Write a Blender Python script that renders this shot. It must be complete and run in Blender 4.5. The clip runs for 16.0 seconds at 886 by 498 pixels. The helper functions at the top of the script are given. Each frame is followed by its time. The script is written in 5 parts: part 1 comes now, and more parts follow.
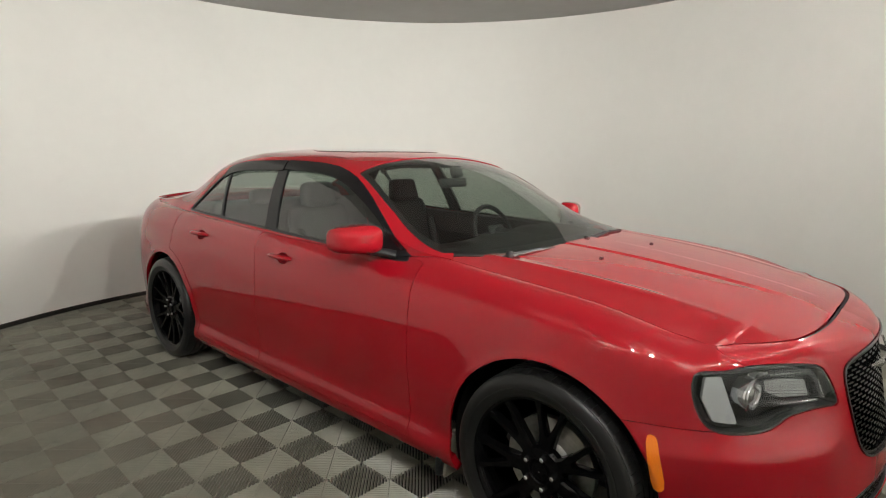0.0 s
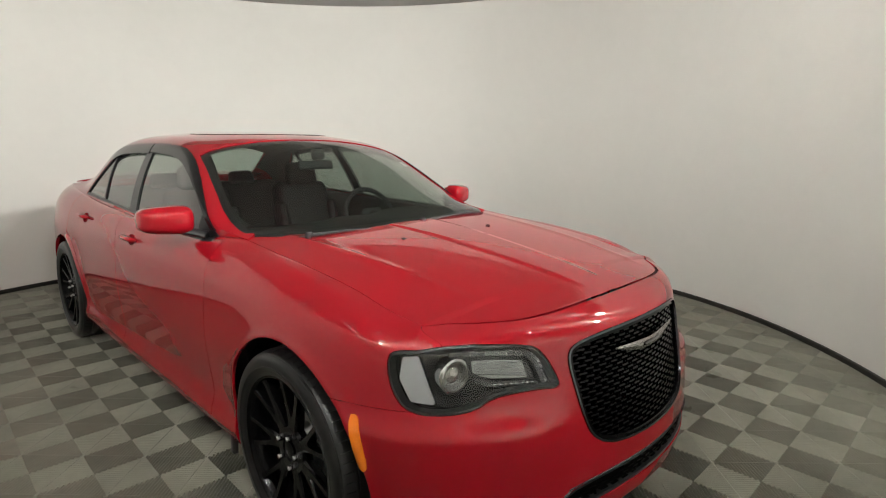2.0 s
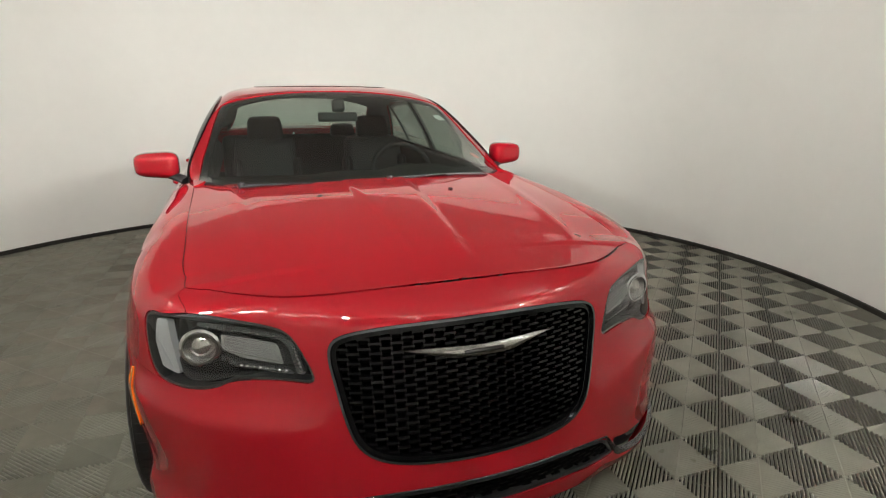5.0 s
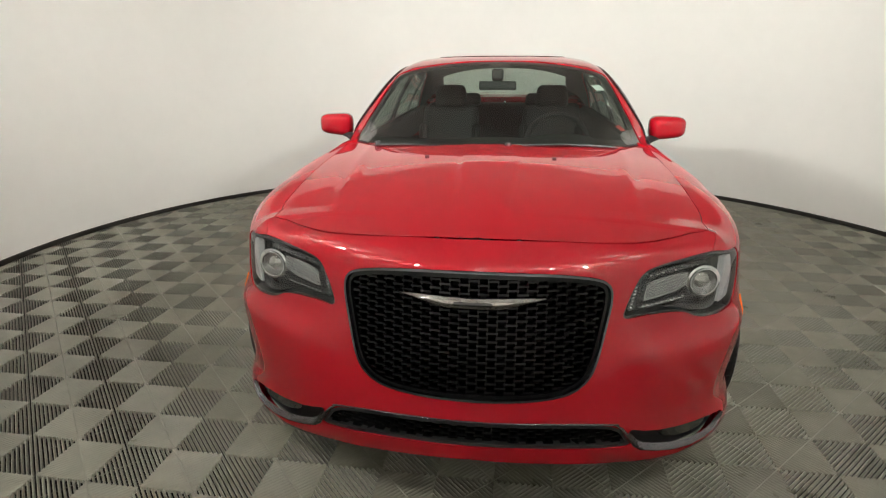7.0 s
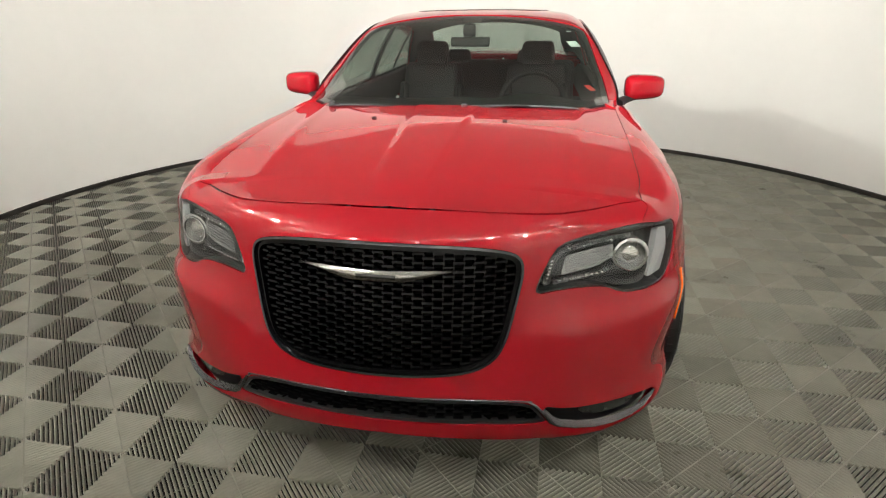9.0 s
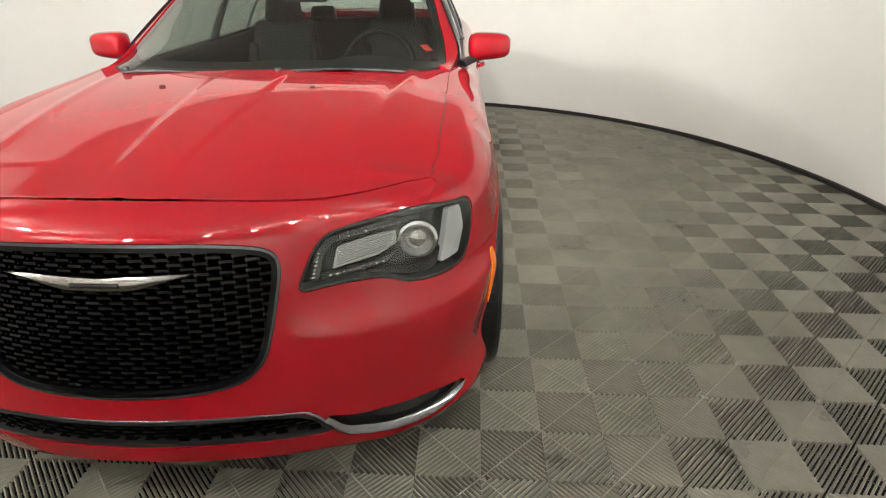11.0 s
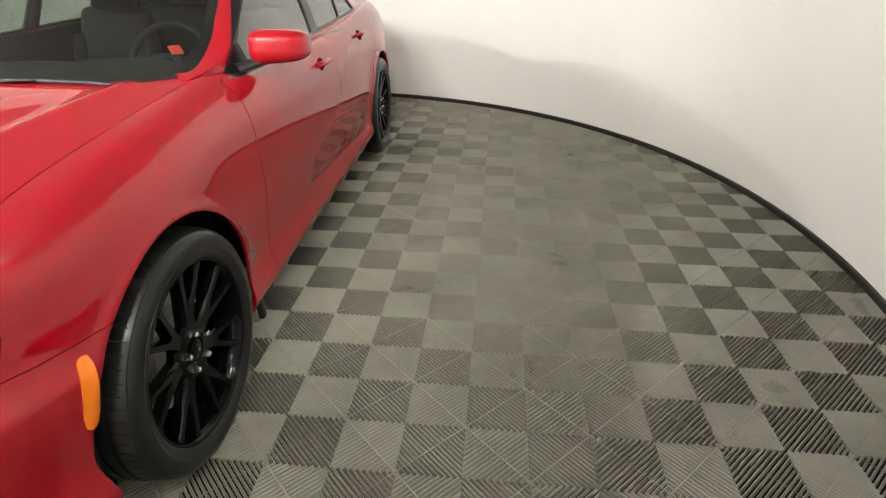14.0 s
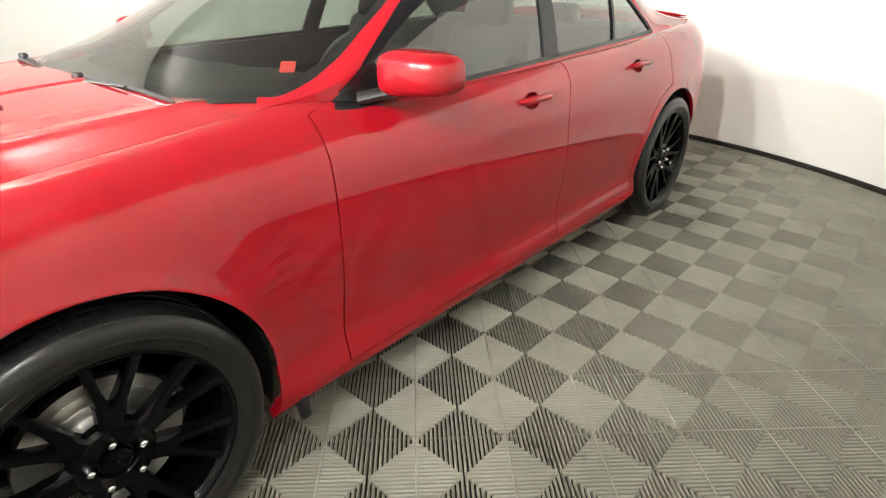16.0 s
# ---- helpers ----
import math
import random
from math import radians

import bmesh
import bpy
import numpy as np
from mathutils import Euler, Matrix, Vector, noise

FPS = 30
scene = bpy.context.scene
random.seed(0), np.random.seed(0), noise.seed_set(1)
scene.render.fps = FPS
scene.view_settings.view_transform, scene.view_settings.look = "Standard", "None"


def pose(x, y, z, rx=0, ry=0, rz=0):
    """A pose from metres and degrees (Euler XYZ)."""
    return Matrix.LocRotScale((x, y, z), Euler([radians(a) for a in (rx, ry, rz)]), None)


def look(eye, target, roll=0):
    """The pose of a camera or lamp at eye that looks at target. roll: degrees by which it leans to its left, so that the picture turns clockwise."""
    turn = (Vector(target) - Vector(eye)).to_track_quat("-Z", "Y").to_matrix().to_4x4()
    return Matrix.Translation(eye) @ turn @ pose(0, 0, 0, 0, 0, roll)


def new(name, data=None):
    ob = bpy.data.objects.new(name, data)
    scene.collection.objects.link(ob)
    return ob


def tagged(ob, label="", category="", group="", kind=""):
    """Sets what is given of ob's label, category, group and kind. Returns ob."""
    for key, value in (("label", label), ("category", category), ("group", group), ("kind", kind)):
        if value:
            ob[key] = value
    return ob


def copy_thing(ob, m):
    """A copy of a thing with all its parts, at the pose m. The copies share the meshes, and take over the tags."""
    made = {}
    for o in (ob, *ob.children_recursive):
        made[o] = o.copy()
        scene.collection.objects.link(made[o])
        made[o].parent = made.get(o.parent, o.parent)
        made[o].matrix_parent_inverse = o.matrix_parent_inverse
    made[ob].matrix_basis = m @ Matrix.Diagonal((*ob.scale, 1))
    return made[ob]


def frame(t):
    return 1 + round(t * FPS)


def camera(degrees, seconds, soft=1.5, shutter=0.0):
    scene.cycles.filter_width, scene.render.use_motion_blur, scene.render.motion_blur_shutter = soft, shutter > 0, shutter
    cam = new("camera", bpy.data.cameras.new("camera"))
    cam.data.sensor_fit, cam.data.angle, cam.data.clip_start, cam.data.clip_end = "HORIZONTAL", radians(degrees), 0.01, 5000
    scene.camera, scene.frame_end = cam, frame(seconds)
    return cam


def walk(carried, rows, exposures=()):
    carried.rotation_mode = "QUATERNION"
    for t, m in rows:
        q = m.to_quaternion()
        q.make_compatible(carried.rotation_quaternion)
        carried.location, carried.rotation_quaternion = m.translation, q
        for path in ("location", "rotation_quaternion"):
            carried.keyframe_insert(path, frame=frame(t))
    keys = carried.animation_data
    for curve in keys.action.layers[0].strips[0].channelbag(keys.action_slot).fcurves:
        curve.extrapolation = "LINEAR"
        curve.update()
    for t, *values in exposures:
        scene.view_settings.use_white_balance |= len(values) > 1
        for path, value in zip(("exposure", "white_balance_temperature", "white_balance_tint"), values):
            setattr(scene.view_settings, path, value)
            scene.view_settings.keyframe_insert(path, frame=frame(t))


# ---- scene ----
cam = camera(77.58, 16.0, soft=1.15)
PATH = [
    (0.0, -2.461, -2.474, 1.442, -48.08, -9.58, 0.42),
    (0.5, -2.341, -2.682, 1.433, -47.42, -9.06, 0.66),
    (1.0, -2.175, -2.850, 1.425, -46.66, -9.77, 0.37),
    (1.5, -1.954, -2.995, 1.443, -46.05, -10.73, -0.08),
    (2.0, -1.789, -3.164, 1.410, -45.20, -10.80, 0.10),
    (2.5, -1.633, -3.281, 1.382, -42.13, -10.70, 0.28),
    (3.0, -1.397, -3.327, 1.376, -39.03, -12.41, 0.45),
    (5.5, -0.365, -3.735, 1.377, -13.33, -15.05, 0.01),
    (6.0, -0.181, -3.834, 1.381, -5.52, -15.29, 0.11),
    (6.5, -0.044, -3.822, 1.378, 2.35, -17.53, -0.11),
    (7.0, 0.091, -3.822, 1.370, 7.03, -17.86, -0.03),
    (7.5, 0.190, -3.805, 1.370, 10.43, -19.38, -0.19),
    (8.0, 0.247, -3.788, 1.372, 10.67, -20.59, -0.11),
    (8.5, 0.320, -3.761, 1.361, 10.47, -21.21, -0.03),
    (9.0, 0.410, -3.699, 1.373, 9.79, -22.03, -0.23),
    (9.5, 0.463, -3.638, 1.353, 7.09, -22.81, -0.10),
    (10.0, 0.568, -3.602, 1.356, 3.63, -23.89, -0.25),
    (12.5, 1.307, -3.187, 1.351, 1.57, -27.30, -0.01),
    (13.0, 1.516, -3.137, 1.379, 2.02, -27.38, -0.13),
    (13.5, 1.646, -2.960, 1.352, 2.02, -27.35, 0.16),
    (14.0, 1.734, -2.783, 1.371, 4.21, -27.66, 0.20),
    (14.5, 1.875, -2.639, 1.378, 11.85, -27.25, 0.18),
    (15.0, 1.971, -2.400, 1.345, 20.89, -27.14, 0.15),
    (15.5, 1.992, -2.066, 1.360, 30.67, -27.28, 0.47),
    (16.0, 2.027, -1.746, 1.324, 40.81, -26.45, 0.68),
]
EXPOSURES = [(0.0, -0.55), (3.0, -0.57), (5.5, -0.4), (7.0, -0.22), (9.0, 0.0), (10.0, 0.0), (12.5, 0.14), (14.5, 0.20), (15.5, 0.50), (16.0, 0.72)]
walk(cam, [(t, pose(x, y, z, 90 + pitch, 0, yaw) @ pose(0, 0, 0, 0, 0, roll)) for t, x, y, z, yaw, pitch, roll in PATH], EXPOSURES)

# ---- light ----
world = bpy.data.worlds.new("world")
scene.world = world
world.use_nodes = True
world.node_tree.nodes["Background"].inputs[0].default_value = (0.8, 0.8, 0.75, 1)
world.node_tree.nodes["Background"].inputs[1].default_value = 0.05
FLOOD_GLOW, FLOOD_WATTS, FLOOD_SPREAD = 60.0, 42.0, 84.0

# ---- materials ----
def material(name, color, rough=0.5, metal=0.0, coat=0.0, vary=0.0, scale=20.0, bump=0.0, bump_scale=200.0, spec=0.5, rough_vary=0.0,
             emit=0.0, per_object=0.0, coat_rough=0.03, glass=0.0, ior=1.45, alpha=1.0, placed=False):
    m = bpy.data.materials.new(name)
    m.use_nodes = True
    nt = m.node_tree
    b = nt.nodes["Principled BSDF"]
    i = b.inputs
    i["Base Color"].default_value = (*color, 1)
    i["Roughness"].default_value, i["Metallic"].default_value = rough, metal
    i["Coat Weight"].default_value, i["Coat Roughness"].default_value = coat, coat_rough
    i["Specular IOR Level"].default_value = spec
    i["Transmission Weight"].default_value, i["IOR"].default_value = glass, ior
    i["Alpha"].default_value = alpha
    if emit:
        i["Emission Color"].default_value, i["Emission Strength"].default_value = (*color, 1), emit
    # placed: the grain runs on through the world, past single pieces
    where = nt.nodes.new("ShaderNodeNewGeometry").outputs["Position"] if placed else nt.nodes.new("ShaderNodeTexCoord").outputs["Object"]
    if vary or per_object or rough_vary:
        n1 = nt.nodes.new("ShaderNodeTexNoise")
        n1.inputs["Scale"].default_value, n1.inputs["Detail"].default_value = scale, 6
        nt.links.new(where, n1.inputs["Vector"])
        n2 = nt.nodes.new("ShaderNodeTexNoise")
        n2.inputs["Scale"].default_value, n2.inputs["Detail"].default_value = scale * 7.3, 3
        nt.links.new(where, n2.inputs["Vector"])
        add = nt.nodes.new("ShaderNodeMath")
        add.operation = "MULTIPLY_ADD"
        nt.links.new(n2.outputs["Fac"], add.inputs[0])
        add.inputs[1].default_value = 0.4
        nt.links.new(n1.outputs["Fac"], add.inputs[2])
        val = nt.nodes.new("ShaderNodeMapRange")
        val.inputs["From Min"].default_value, val.inputs["From Max"].default_value = 0.4, 1.0
        val.inputs["To Min"].default_value, val.inputs["To Max"].default_value = 1 - vary, 1 + vary
        nt.links.new(add.outputs[0], val.inputs["Value"])
        last = val.outputs[0]
        if per_object:
            oi = nt.nodes.new("ShaderNodeObjectInfo")
            pr = nt.nodes.new("ShaderNodeMapRange")
            pr.inputs["To Min"].default_value, pr.inputs["To Max"].default_value = 1 - per_object, 1 + per_object
            nt.links.new(oi.outputs["Random"], pr.inputs["Value"])
            mu = nt.nodes.new("ShaderNodeMath")
            mu.operation = "MULTIPLY"
            nt.links.new(last, mu.inputs[0]), nt.links.new(pr.outputs[0], mu.inputs[1])
            last = mu.outputs[0]
        hsv = nt.nodes.new("ShaderNodeHueSaturation")
        hsv.inputs["Color"].default_value = (*color, 1)
        nt.links.new(last, hsv.inputs["Value"])
        nt.links.new(hsv.outputs["Color"], i["Base Color"])
        if rough_vary:
            rr = nt.nodes.new("ShaderNodeMapRange")
            rr.inputs["From Min"].default_value, rr.inputs["From Max"].default_value = 0.4, 1.0
            rr.inputs["To Min"].default_value, rr.inputs["To Max"].default_value = max(rough - rough_vary, 0.02), rough + rough_vary
            nt.links.new(add.outputs[0], rr.inputs["Value"])
            nt.links.new(rr.outputs[0], i["Roughness"])
    if bump:
        n3 = nt.nodes.new("ShaderNodeTexNoise")
        n3.inputs["Scale"].default_value, n3.inputs["Detail"].default_value = bump_scale, 4
        nt.links.new(where, n3.inputs["Vector"])
        bp = nt.nodes.new("ShaderNodeBump")
        bp.inputs["Strength"].default_value, bp.inputs["Distance"].default_value = bump, 0.002
        nt.links.new(n3.outputs["Fac"], bp.inputs["Height"])
        nt.links.new(bp.outputs["Normal"], i["Normal"])
    return m


PAINT = material("red_paint", (0.315, 0.0046, 0.0115), 0.45, 0.15, 1.0, coat_rough=0.016, vary=0.03, scale=300, spec=0.0)
PAINT.node_tree.nodes["Principled BSDF"].inputs["Coat IOR"].default_value = 1.60
WALL = material("wall_paint", (0.78, 0.772, 0.728), 0.55, vary=0.03, scale=1.2, bump=0.05, bump_scale=60)
CEILING = material("ceiling_paint", (0.46, 0.46, 0.44), 0.8, vary=0.05, scale=2)
TRIM = material("black_base_strip", (0.02, 0.018, 0.015), 0.45, vary=0.3, scale=15)
TILE = material("floor_plastic", (0.212, 0.206, 0.166), 0.34, vary=0.20, scale=2.2, bump=0.15, bump_scale=150, per_object=0.04, rough_vary=0.10, placed=True)
# near-black tile base: the shade between the ribs is put into its colour
TILE_BASE = material("floor_gap_shade", (0.007, 0.0065, 0.006), 0.8, vary=0.8, scale=1.1, placed=True)
BLACK_GLOSS = material("black_gloss", (0.008, 0.008, 0.009), 0.12, coat=1.0, vary=0.1, scale=30)
BLACK_SATIN = material("black_satin_plastic", (0.014, 0.014, 0.015), 0.42, vary=0.15, scale=40, bump=0.05)
RIM = material("black_wheel_paint", (0.0022, 0.0022, 0.0025), 0.13, spec=0.20, vary=0.1, scale=30)
RUBBER = material("tyre_rubber", (0.010, 0.010, 0.010), 0.30, spec=0.45, vary=0.25, scale=25, bump=0.08, bump_scale=120)
CHROME = material("chrome", (0.75, 0.76, 0.78), 0.12, 1.0, vary=0.03)
DARK_CHROME = material("dark_chrome", (0.13, 0.13, 0.145), 0.2, 1.0, vary=0.05)
STEEL = material("brake_steel", (0.62, 0.61, 0.59), 0.35, 1.0, vary=0.15, scale=60)
CHROME_SATIN = material("polished_trim", (0.32, 0.32, 0.34), 0.14, 1.0, vary=0.05)
BADGE = material("badge_metal", (0.62, 0.60, 0.57), 0.18, 1.0, vary=0.06, scale=60)
HOUSING = material("lamp_housing", (0.012, 0.012, 0.013), 0.25, coat=0.4, vary=0.1, scale=60)
REFLECTOR = material("lamp_reflector", (0.42, 0.43, 0.43), 0.2, 0.85, vary=0.25, scale=90, bump=0.6, bump_scale=70)
GUIDE = material("lamp_guide", (0.06, 0.062, 0.064), 0.25, 0.6, coat=0.3, vary=0.5, scale=60)
PALE = material("lamp_side_reflector", (0.36, 0.37, 0.37), 0.3, coat=0.6, vary=0.12, scale=90, bump=0.3, bump_scale=160)
PROJECTOR = material("projector_glass", (0.50, 0.49, 0.46), 0.12, 0.8, coat=1.0)
GRILLE_BLACK = material("grille_black", (0.0028, 0.0028, 0.0032), 0.16, spec=0.22, vary=0.1, scale=30)
BLACK_TRIM = material("black_window_trim", (0.010, 0.010, 0.011), 0.3, spec=0.35, coat=0.1, vary=0.1, scale=30)
SMOKE = material("smoked_plastic", (0.006, 0.006, 0.007), 0.22, spec=0.3, coat=0.15, vary=0.1, scale=30)
MIRROR = material("mirror_glass", (0.85, 0.86, 0.86), 0.02, 1.0)
LINER = material("dark_liner", (0.010, 0.010, 0.010), 0.8, vary=0.2, scale=20)
CALIPER = material("brake_caliper", (0.10, 0.10, 0.10), 0.5, 0.6, vary=0.2, scale=50)
DUSTY = material("dusty_liner_plastic", (0.15, 0.138, 0.108), 0.8, vary=0.3, scale=18)
RED_LABEL = material("red_label", (0.62, 0.05, 0.04), 0.5, vary=0.1, scale=80)
WHITE_LABEL = material("white_label", (0.72, 0.76, 0.72), 0.5, vary=0.05, scale=80)


def pane(name, tint, gloss=1.0, face=0.060):
    """Clear sheet: light goes straight through it, and its face mirrors more at a low angle."""
    m = bpy.data.materials.new(name)
    m.use_nodes = True
    nt = m.node_tree
    nt.nodes.remove(nt.nodes["Principled BSDF"])
    out = nt.nodes["Material Output"]
    t, g, f, x = (nt.nodes.new(k) for k in ("ShaderNodeBsdfTransparent", "ShaderNodeBsdfGlossy", "ShaderNodeLayerWeight", "ShaderNodeMixShader"))
    t.inputs["Color"].default_value = (*tint, 1)
    g.inputs["Roughness"].default_value = 0.015
    g.inputs["Color"].default_value = (gloss, gloss, gloss, 1)
    f.inputs["Blend"].default_value = 0.5
    p, a = nt.nodes.new("ShaderNodeMath"), nt.nodes.new("ShaderNodeMath")
    p.operation, a.operation = "POWER", "MULTIPLY_ADD"
    p.inputs[1].default_value, a.inputs[1].default_value, a.inputs[2].default_value = 4.5, 0.85, face
    nt.links.new(f.outputs["Facing"], p.inputs[0]), nt.links.new(p.outputs[0], a.inputs[0]), nt.links.new(a.outputs[0], x.inputs[0])
    nt.links.new(t.outputs[0], x.inputs[1]), nt.links.new(g.outputs[0], x.inputs[2])
    nt.links.new(x.outputs[0], out.inputs["Surface"])
    return m


GLASS = pane("tinted_glass", (0.60, 0.67, 0.625), 1.0, 0.072)
SIDE_GLASS = pane("side_window_glass", (0.40, 0.46, 0.41), 1.0, 0.115)
CLEAR = pane("clear_lens", (0.90, 0.91, 0.91), 1.0, 0.05)
DARK_GLASS = material("dark_glass", (0.012, 0.014, 0.014), 0.05, coat=1.0)
CABIN = material("dark_cabin_plastic", (0.009, 0.010, 0.0095), 0.65, vary=0.08, scale=6)
# dash plastic lightened: the windscreen's pale reflected veil is put into its colour
DASH = material("veiled_dash_plastic", (0.030, 0.034, 0.031), 0.7, vary=0.1, scale=8)
LEATHER = material("black_leather", (0.0045, 0.0045, 0.005), 0.55, spec=0.25, vary=0.06, scale=6)
AMBER = material("amber_reflector", (0.85, 0.20, 0.01), 0.15, coat=1.0, vary=0.08, scale=300)
FLOOD = material("flood_glow", (1.0, 0.985, 0.93), 0.5, emit=FLOOD_GLOW)


# ---- building tools ----
def link(name, verts, faces, mat, parent=None, label="", smooth=True):
    me = bpy.data.meshes.new(name)
    me.from_pydata([tuple(map(float, v)) for v in verts], [], faces)
    me.update()
    if smooth:
        me.shade_smooth()
    me.materials.append(mat)
    ob = new(name, me)
    if parent is not None:
        ob.parent = parent
    return tagged(ob, label)


def part(name, bm, mat, parent=None, label="", smooth=True, sharp=40):
    bmesh.ops.recalc_face_normals(bm, faces=bm.faces)
    for f in bm.faces:
        f.smooth = smooth
    for e in bm.edges:
        if len(e.link_faces) == 2 and e.calc_face_angle(0) > radians(sharp):
            e.smooth = False
    me = bpy.data.meshes.new(name)
    bm.to_mesh(me)
    bm.free()
    me.materials.append(mat)
    ob = new(name, me)
    if parent is not None:
        ob.parent = parent
    return tagged(ob, label)


def box(bm, m, size, bevel=0.0, seg=2):
    r = bmesh.ops.create_cube(bm, size=1.0, matrix=m @ Matrix.Diagonal((*size, 1)))
    if bevel:
        es = list({e for v in r["verts"] for e in v.link_edges})
        bmesh.ops.bevel(bm, geom=es, offset=bevel, segments=seg, affect="EDGES", profile=0.6)


def lathe(bm, profile, seg=48, axis="X", closed=False):
    """Turns (along, radius) points round an axis through the origin."""
    rings = []
    for k in range(seg):
        a = 2 * math.pi * k / seg
        c, s = math.cos(a), math.sin(a)
        rings.append([bm.verts.new((p, r * c, r * s) if axis == "X" else (r * c, r * s, p)) for p, r in profile])
    n = len(profile)
    for k in range(seg):
        a, b = rings[k], rings[(k + 1) % seg]
        for i in range(n if closed else n - 1):
            j = (i + 1) % n
            bm.faces.new((a[i], a[j], b[j], b[i]))


def tube(bm, points, radius, seg=8, flat=1.0, caps=True):
    """A bent rod through points; radius may be a list; flat squeezes it across."""
    pts = [Vector(p) for p in points]
    rr = radius if isinstance(radius, (list, tuple)) else [radius] * len(pts)
    rings = []
    up = Vector((0, 0, 1))
    for i, p in enumerate(pts):
        t = (pts[min(i + 1, len(pts) - 1)] - pts[max(i - 1, 0)]).normalized()
        if abs(t.dot(up)) > 0.95:
            up = Vector((0, 1, 0))
        a = t.cross(up).normalized()
        b = a.cross(t)
        rings.append([bm.verts.new(p + (a * math.cos(q) + b * math.sin(q) * flat) * rr[i]) for q in [2 * math.pi * k / seg for k in range(seg)]])
    for a, b in zip(rings, rings[1:]):
        for k in range(seg):
            bm.faces.new((a[k], a[(k + 1) % seg], b[(k + 1) % seg], b[k]))
    if caps:
        bm.faces.new(rings[0][::-1])
        bm.faces.new(rings[-1])


def inside(poly, a, b):
    """Signed distance to a closed outline, positive inside, for arrays a, b."""
    a, b = np.asarray(a, float), np.asarray(b, float)
    p = np.array(poly, float)
    q = np.roll(p, -1, 0)
    dist = np.full(a.shape, 1e9)
    odd = np.zeros(a.shape, bool)
    for (x0, y0), (x1, y1) in zip(p, q):
        ex, ey = x1 - x0, y1 - y0
        t = np.clip(((a - x0) * ex + (b - y0) * ey) / (ex * ex + ey * ey + 1e-12), 0, 1)
        dist = np.minimum(dist, np.hypot(a - x0 - t * ex, b - y0 - t * ey))
        cross = ((y0 > b) != (y1 > b)) & (a < (x1 - x0) * (b - y0) / (y1 - y0 + 1e-12) + x0)
        odd ^= cross
    return np.where(odd, dist, -dist)


def rounded(points, times=2):
    """Cuts a closed outline's corners round."""
    p = np.array(points, float)
    for _ in range(times):
        q = np.roll(p, -1, 0)
        p = np.stack([0.75 * p + 0.25 * q, 0.25 * p + 0.75 * q], 1).reshape(-1, 2)
    return p


def trim(surface, us, vs, keeps, mirror=False, flange=0.012, shift=0.0):
    """The part of a surface where every function of keeps(x, y, z, u, v) is positive, with its rim turned inwards."""
    U, V = np.meshgrid(us, vs, indexing="ij")
    P = np.stack(surface(U, V), -1)
    K = np.stack([np.asarray(k, float) + 0 * U for k in keeps(P[..., 0], P[..., 1], P[..., 2], U, V)], -1)
    verts, index, faces = [], {}, []

    def at(p):
        key = (round(p[0], 5), round(p[1], 5), round(p[2], 5))
        if key not in index:
            index[key] = len(verts)
            verts.append(p)
        return index[key]

    full = (K > 0).all(-1)
    none = (K <= 0)
    for i in range(len(us) - 1):
        for j in range(len(vs) - 1):
            c = ((i, j), (i + 1, j), (i + 1, j + 1), (i, j + 1))
            if full[i, j] and full[i + 1, j] and full[i + 1, j + 1] and full[i, j + 1]:
                poly = [P[q] for q in c]
            else:
                if (none[i, j] & none[i + 1, j] & none[i + 1, j + 1] & none[i, j + 1]).any():
                    continue
                poly = [np.r_[P[q], K[q]] for q in c]
                for n in range(K.shape[-1]):
                    out = []
                    for a, b in zip(poly, poly[1:] + poly[:1]):
                        ka, kb = a[3 + n], b[3 + n]
                        if ka > 0:
                            out.append(a)
                        if (ka > 0) != (kb > 0):
                            out.append(a + (b - a) * (ka / (ka - kb)))
                    poly = out
                    if len(poly) < 3:
                        break
                if len(poly) < 3:
                    continue
            ids = []
            for p in poly:
                k = at(p[:3])
                if not ids or ids[-1] != k:
                    ids.append(k)
            if len(ids) > 1 and ids[0] == ids[-1]:
                ids.pop()
            if len(set(ids)) > 2 and len(set(ids)) == len(ids):
                faces.append(ids)
    bm = bmesh.new()
    vv = [bm.verts.new((-p[0] if mirror else p[0], p[1], p[2])) for p in verts]
    for f in faces:
        try:
            bm.faces.new([vv[k] for k in (f[::-1] if mirror else f)])
        except ValueError:
            pass
    bm.normal_update()
    if shift:
        for v in bm.verts:
            v.co += v.normal * shift
    if flange:
        rim = [e for e in bm.edges if e.is_boundary]
        inward = {}
        for e in rim:
            for v in e.verts:
                inward[v] = v.normal.copy()
        made = {v: bm.verts.new(v.co - n * flange) for v, n in inward.items()}
        for e in rim:
            a, b = e.verts
            l = e.link_loops[0]
            if l.vert is not a:
                a, b = b, a
            bm.faces.new((b, a, made[a], made[b]))
    return bm


def panel(name, bm, mat, parent, label="", sharp=50):
    """Links a trimmed panel with its own outward faces kept."""
    for f in bm.faces:
        f.smooth = True
    for e in bm.edges:
        if len(e.link_faces) == 2 and e.calc_face_angle(0) > radians(sharp):
            e.smooth = False
    me = bpy.data.meshes.new(name)
    bm.to_mesh(me)
    bm.free()
    me.materials.append(mat)
    ob = new(name, me)
    ob.parent = parent
    return tagged(ob, label)


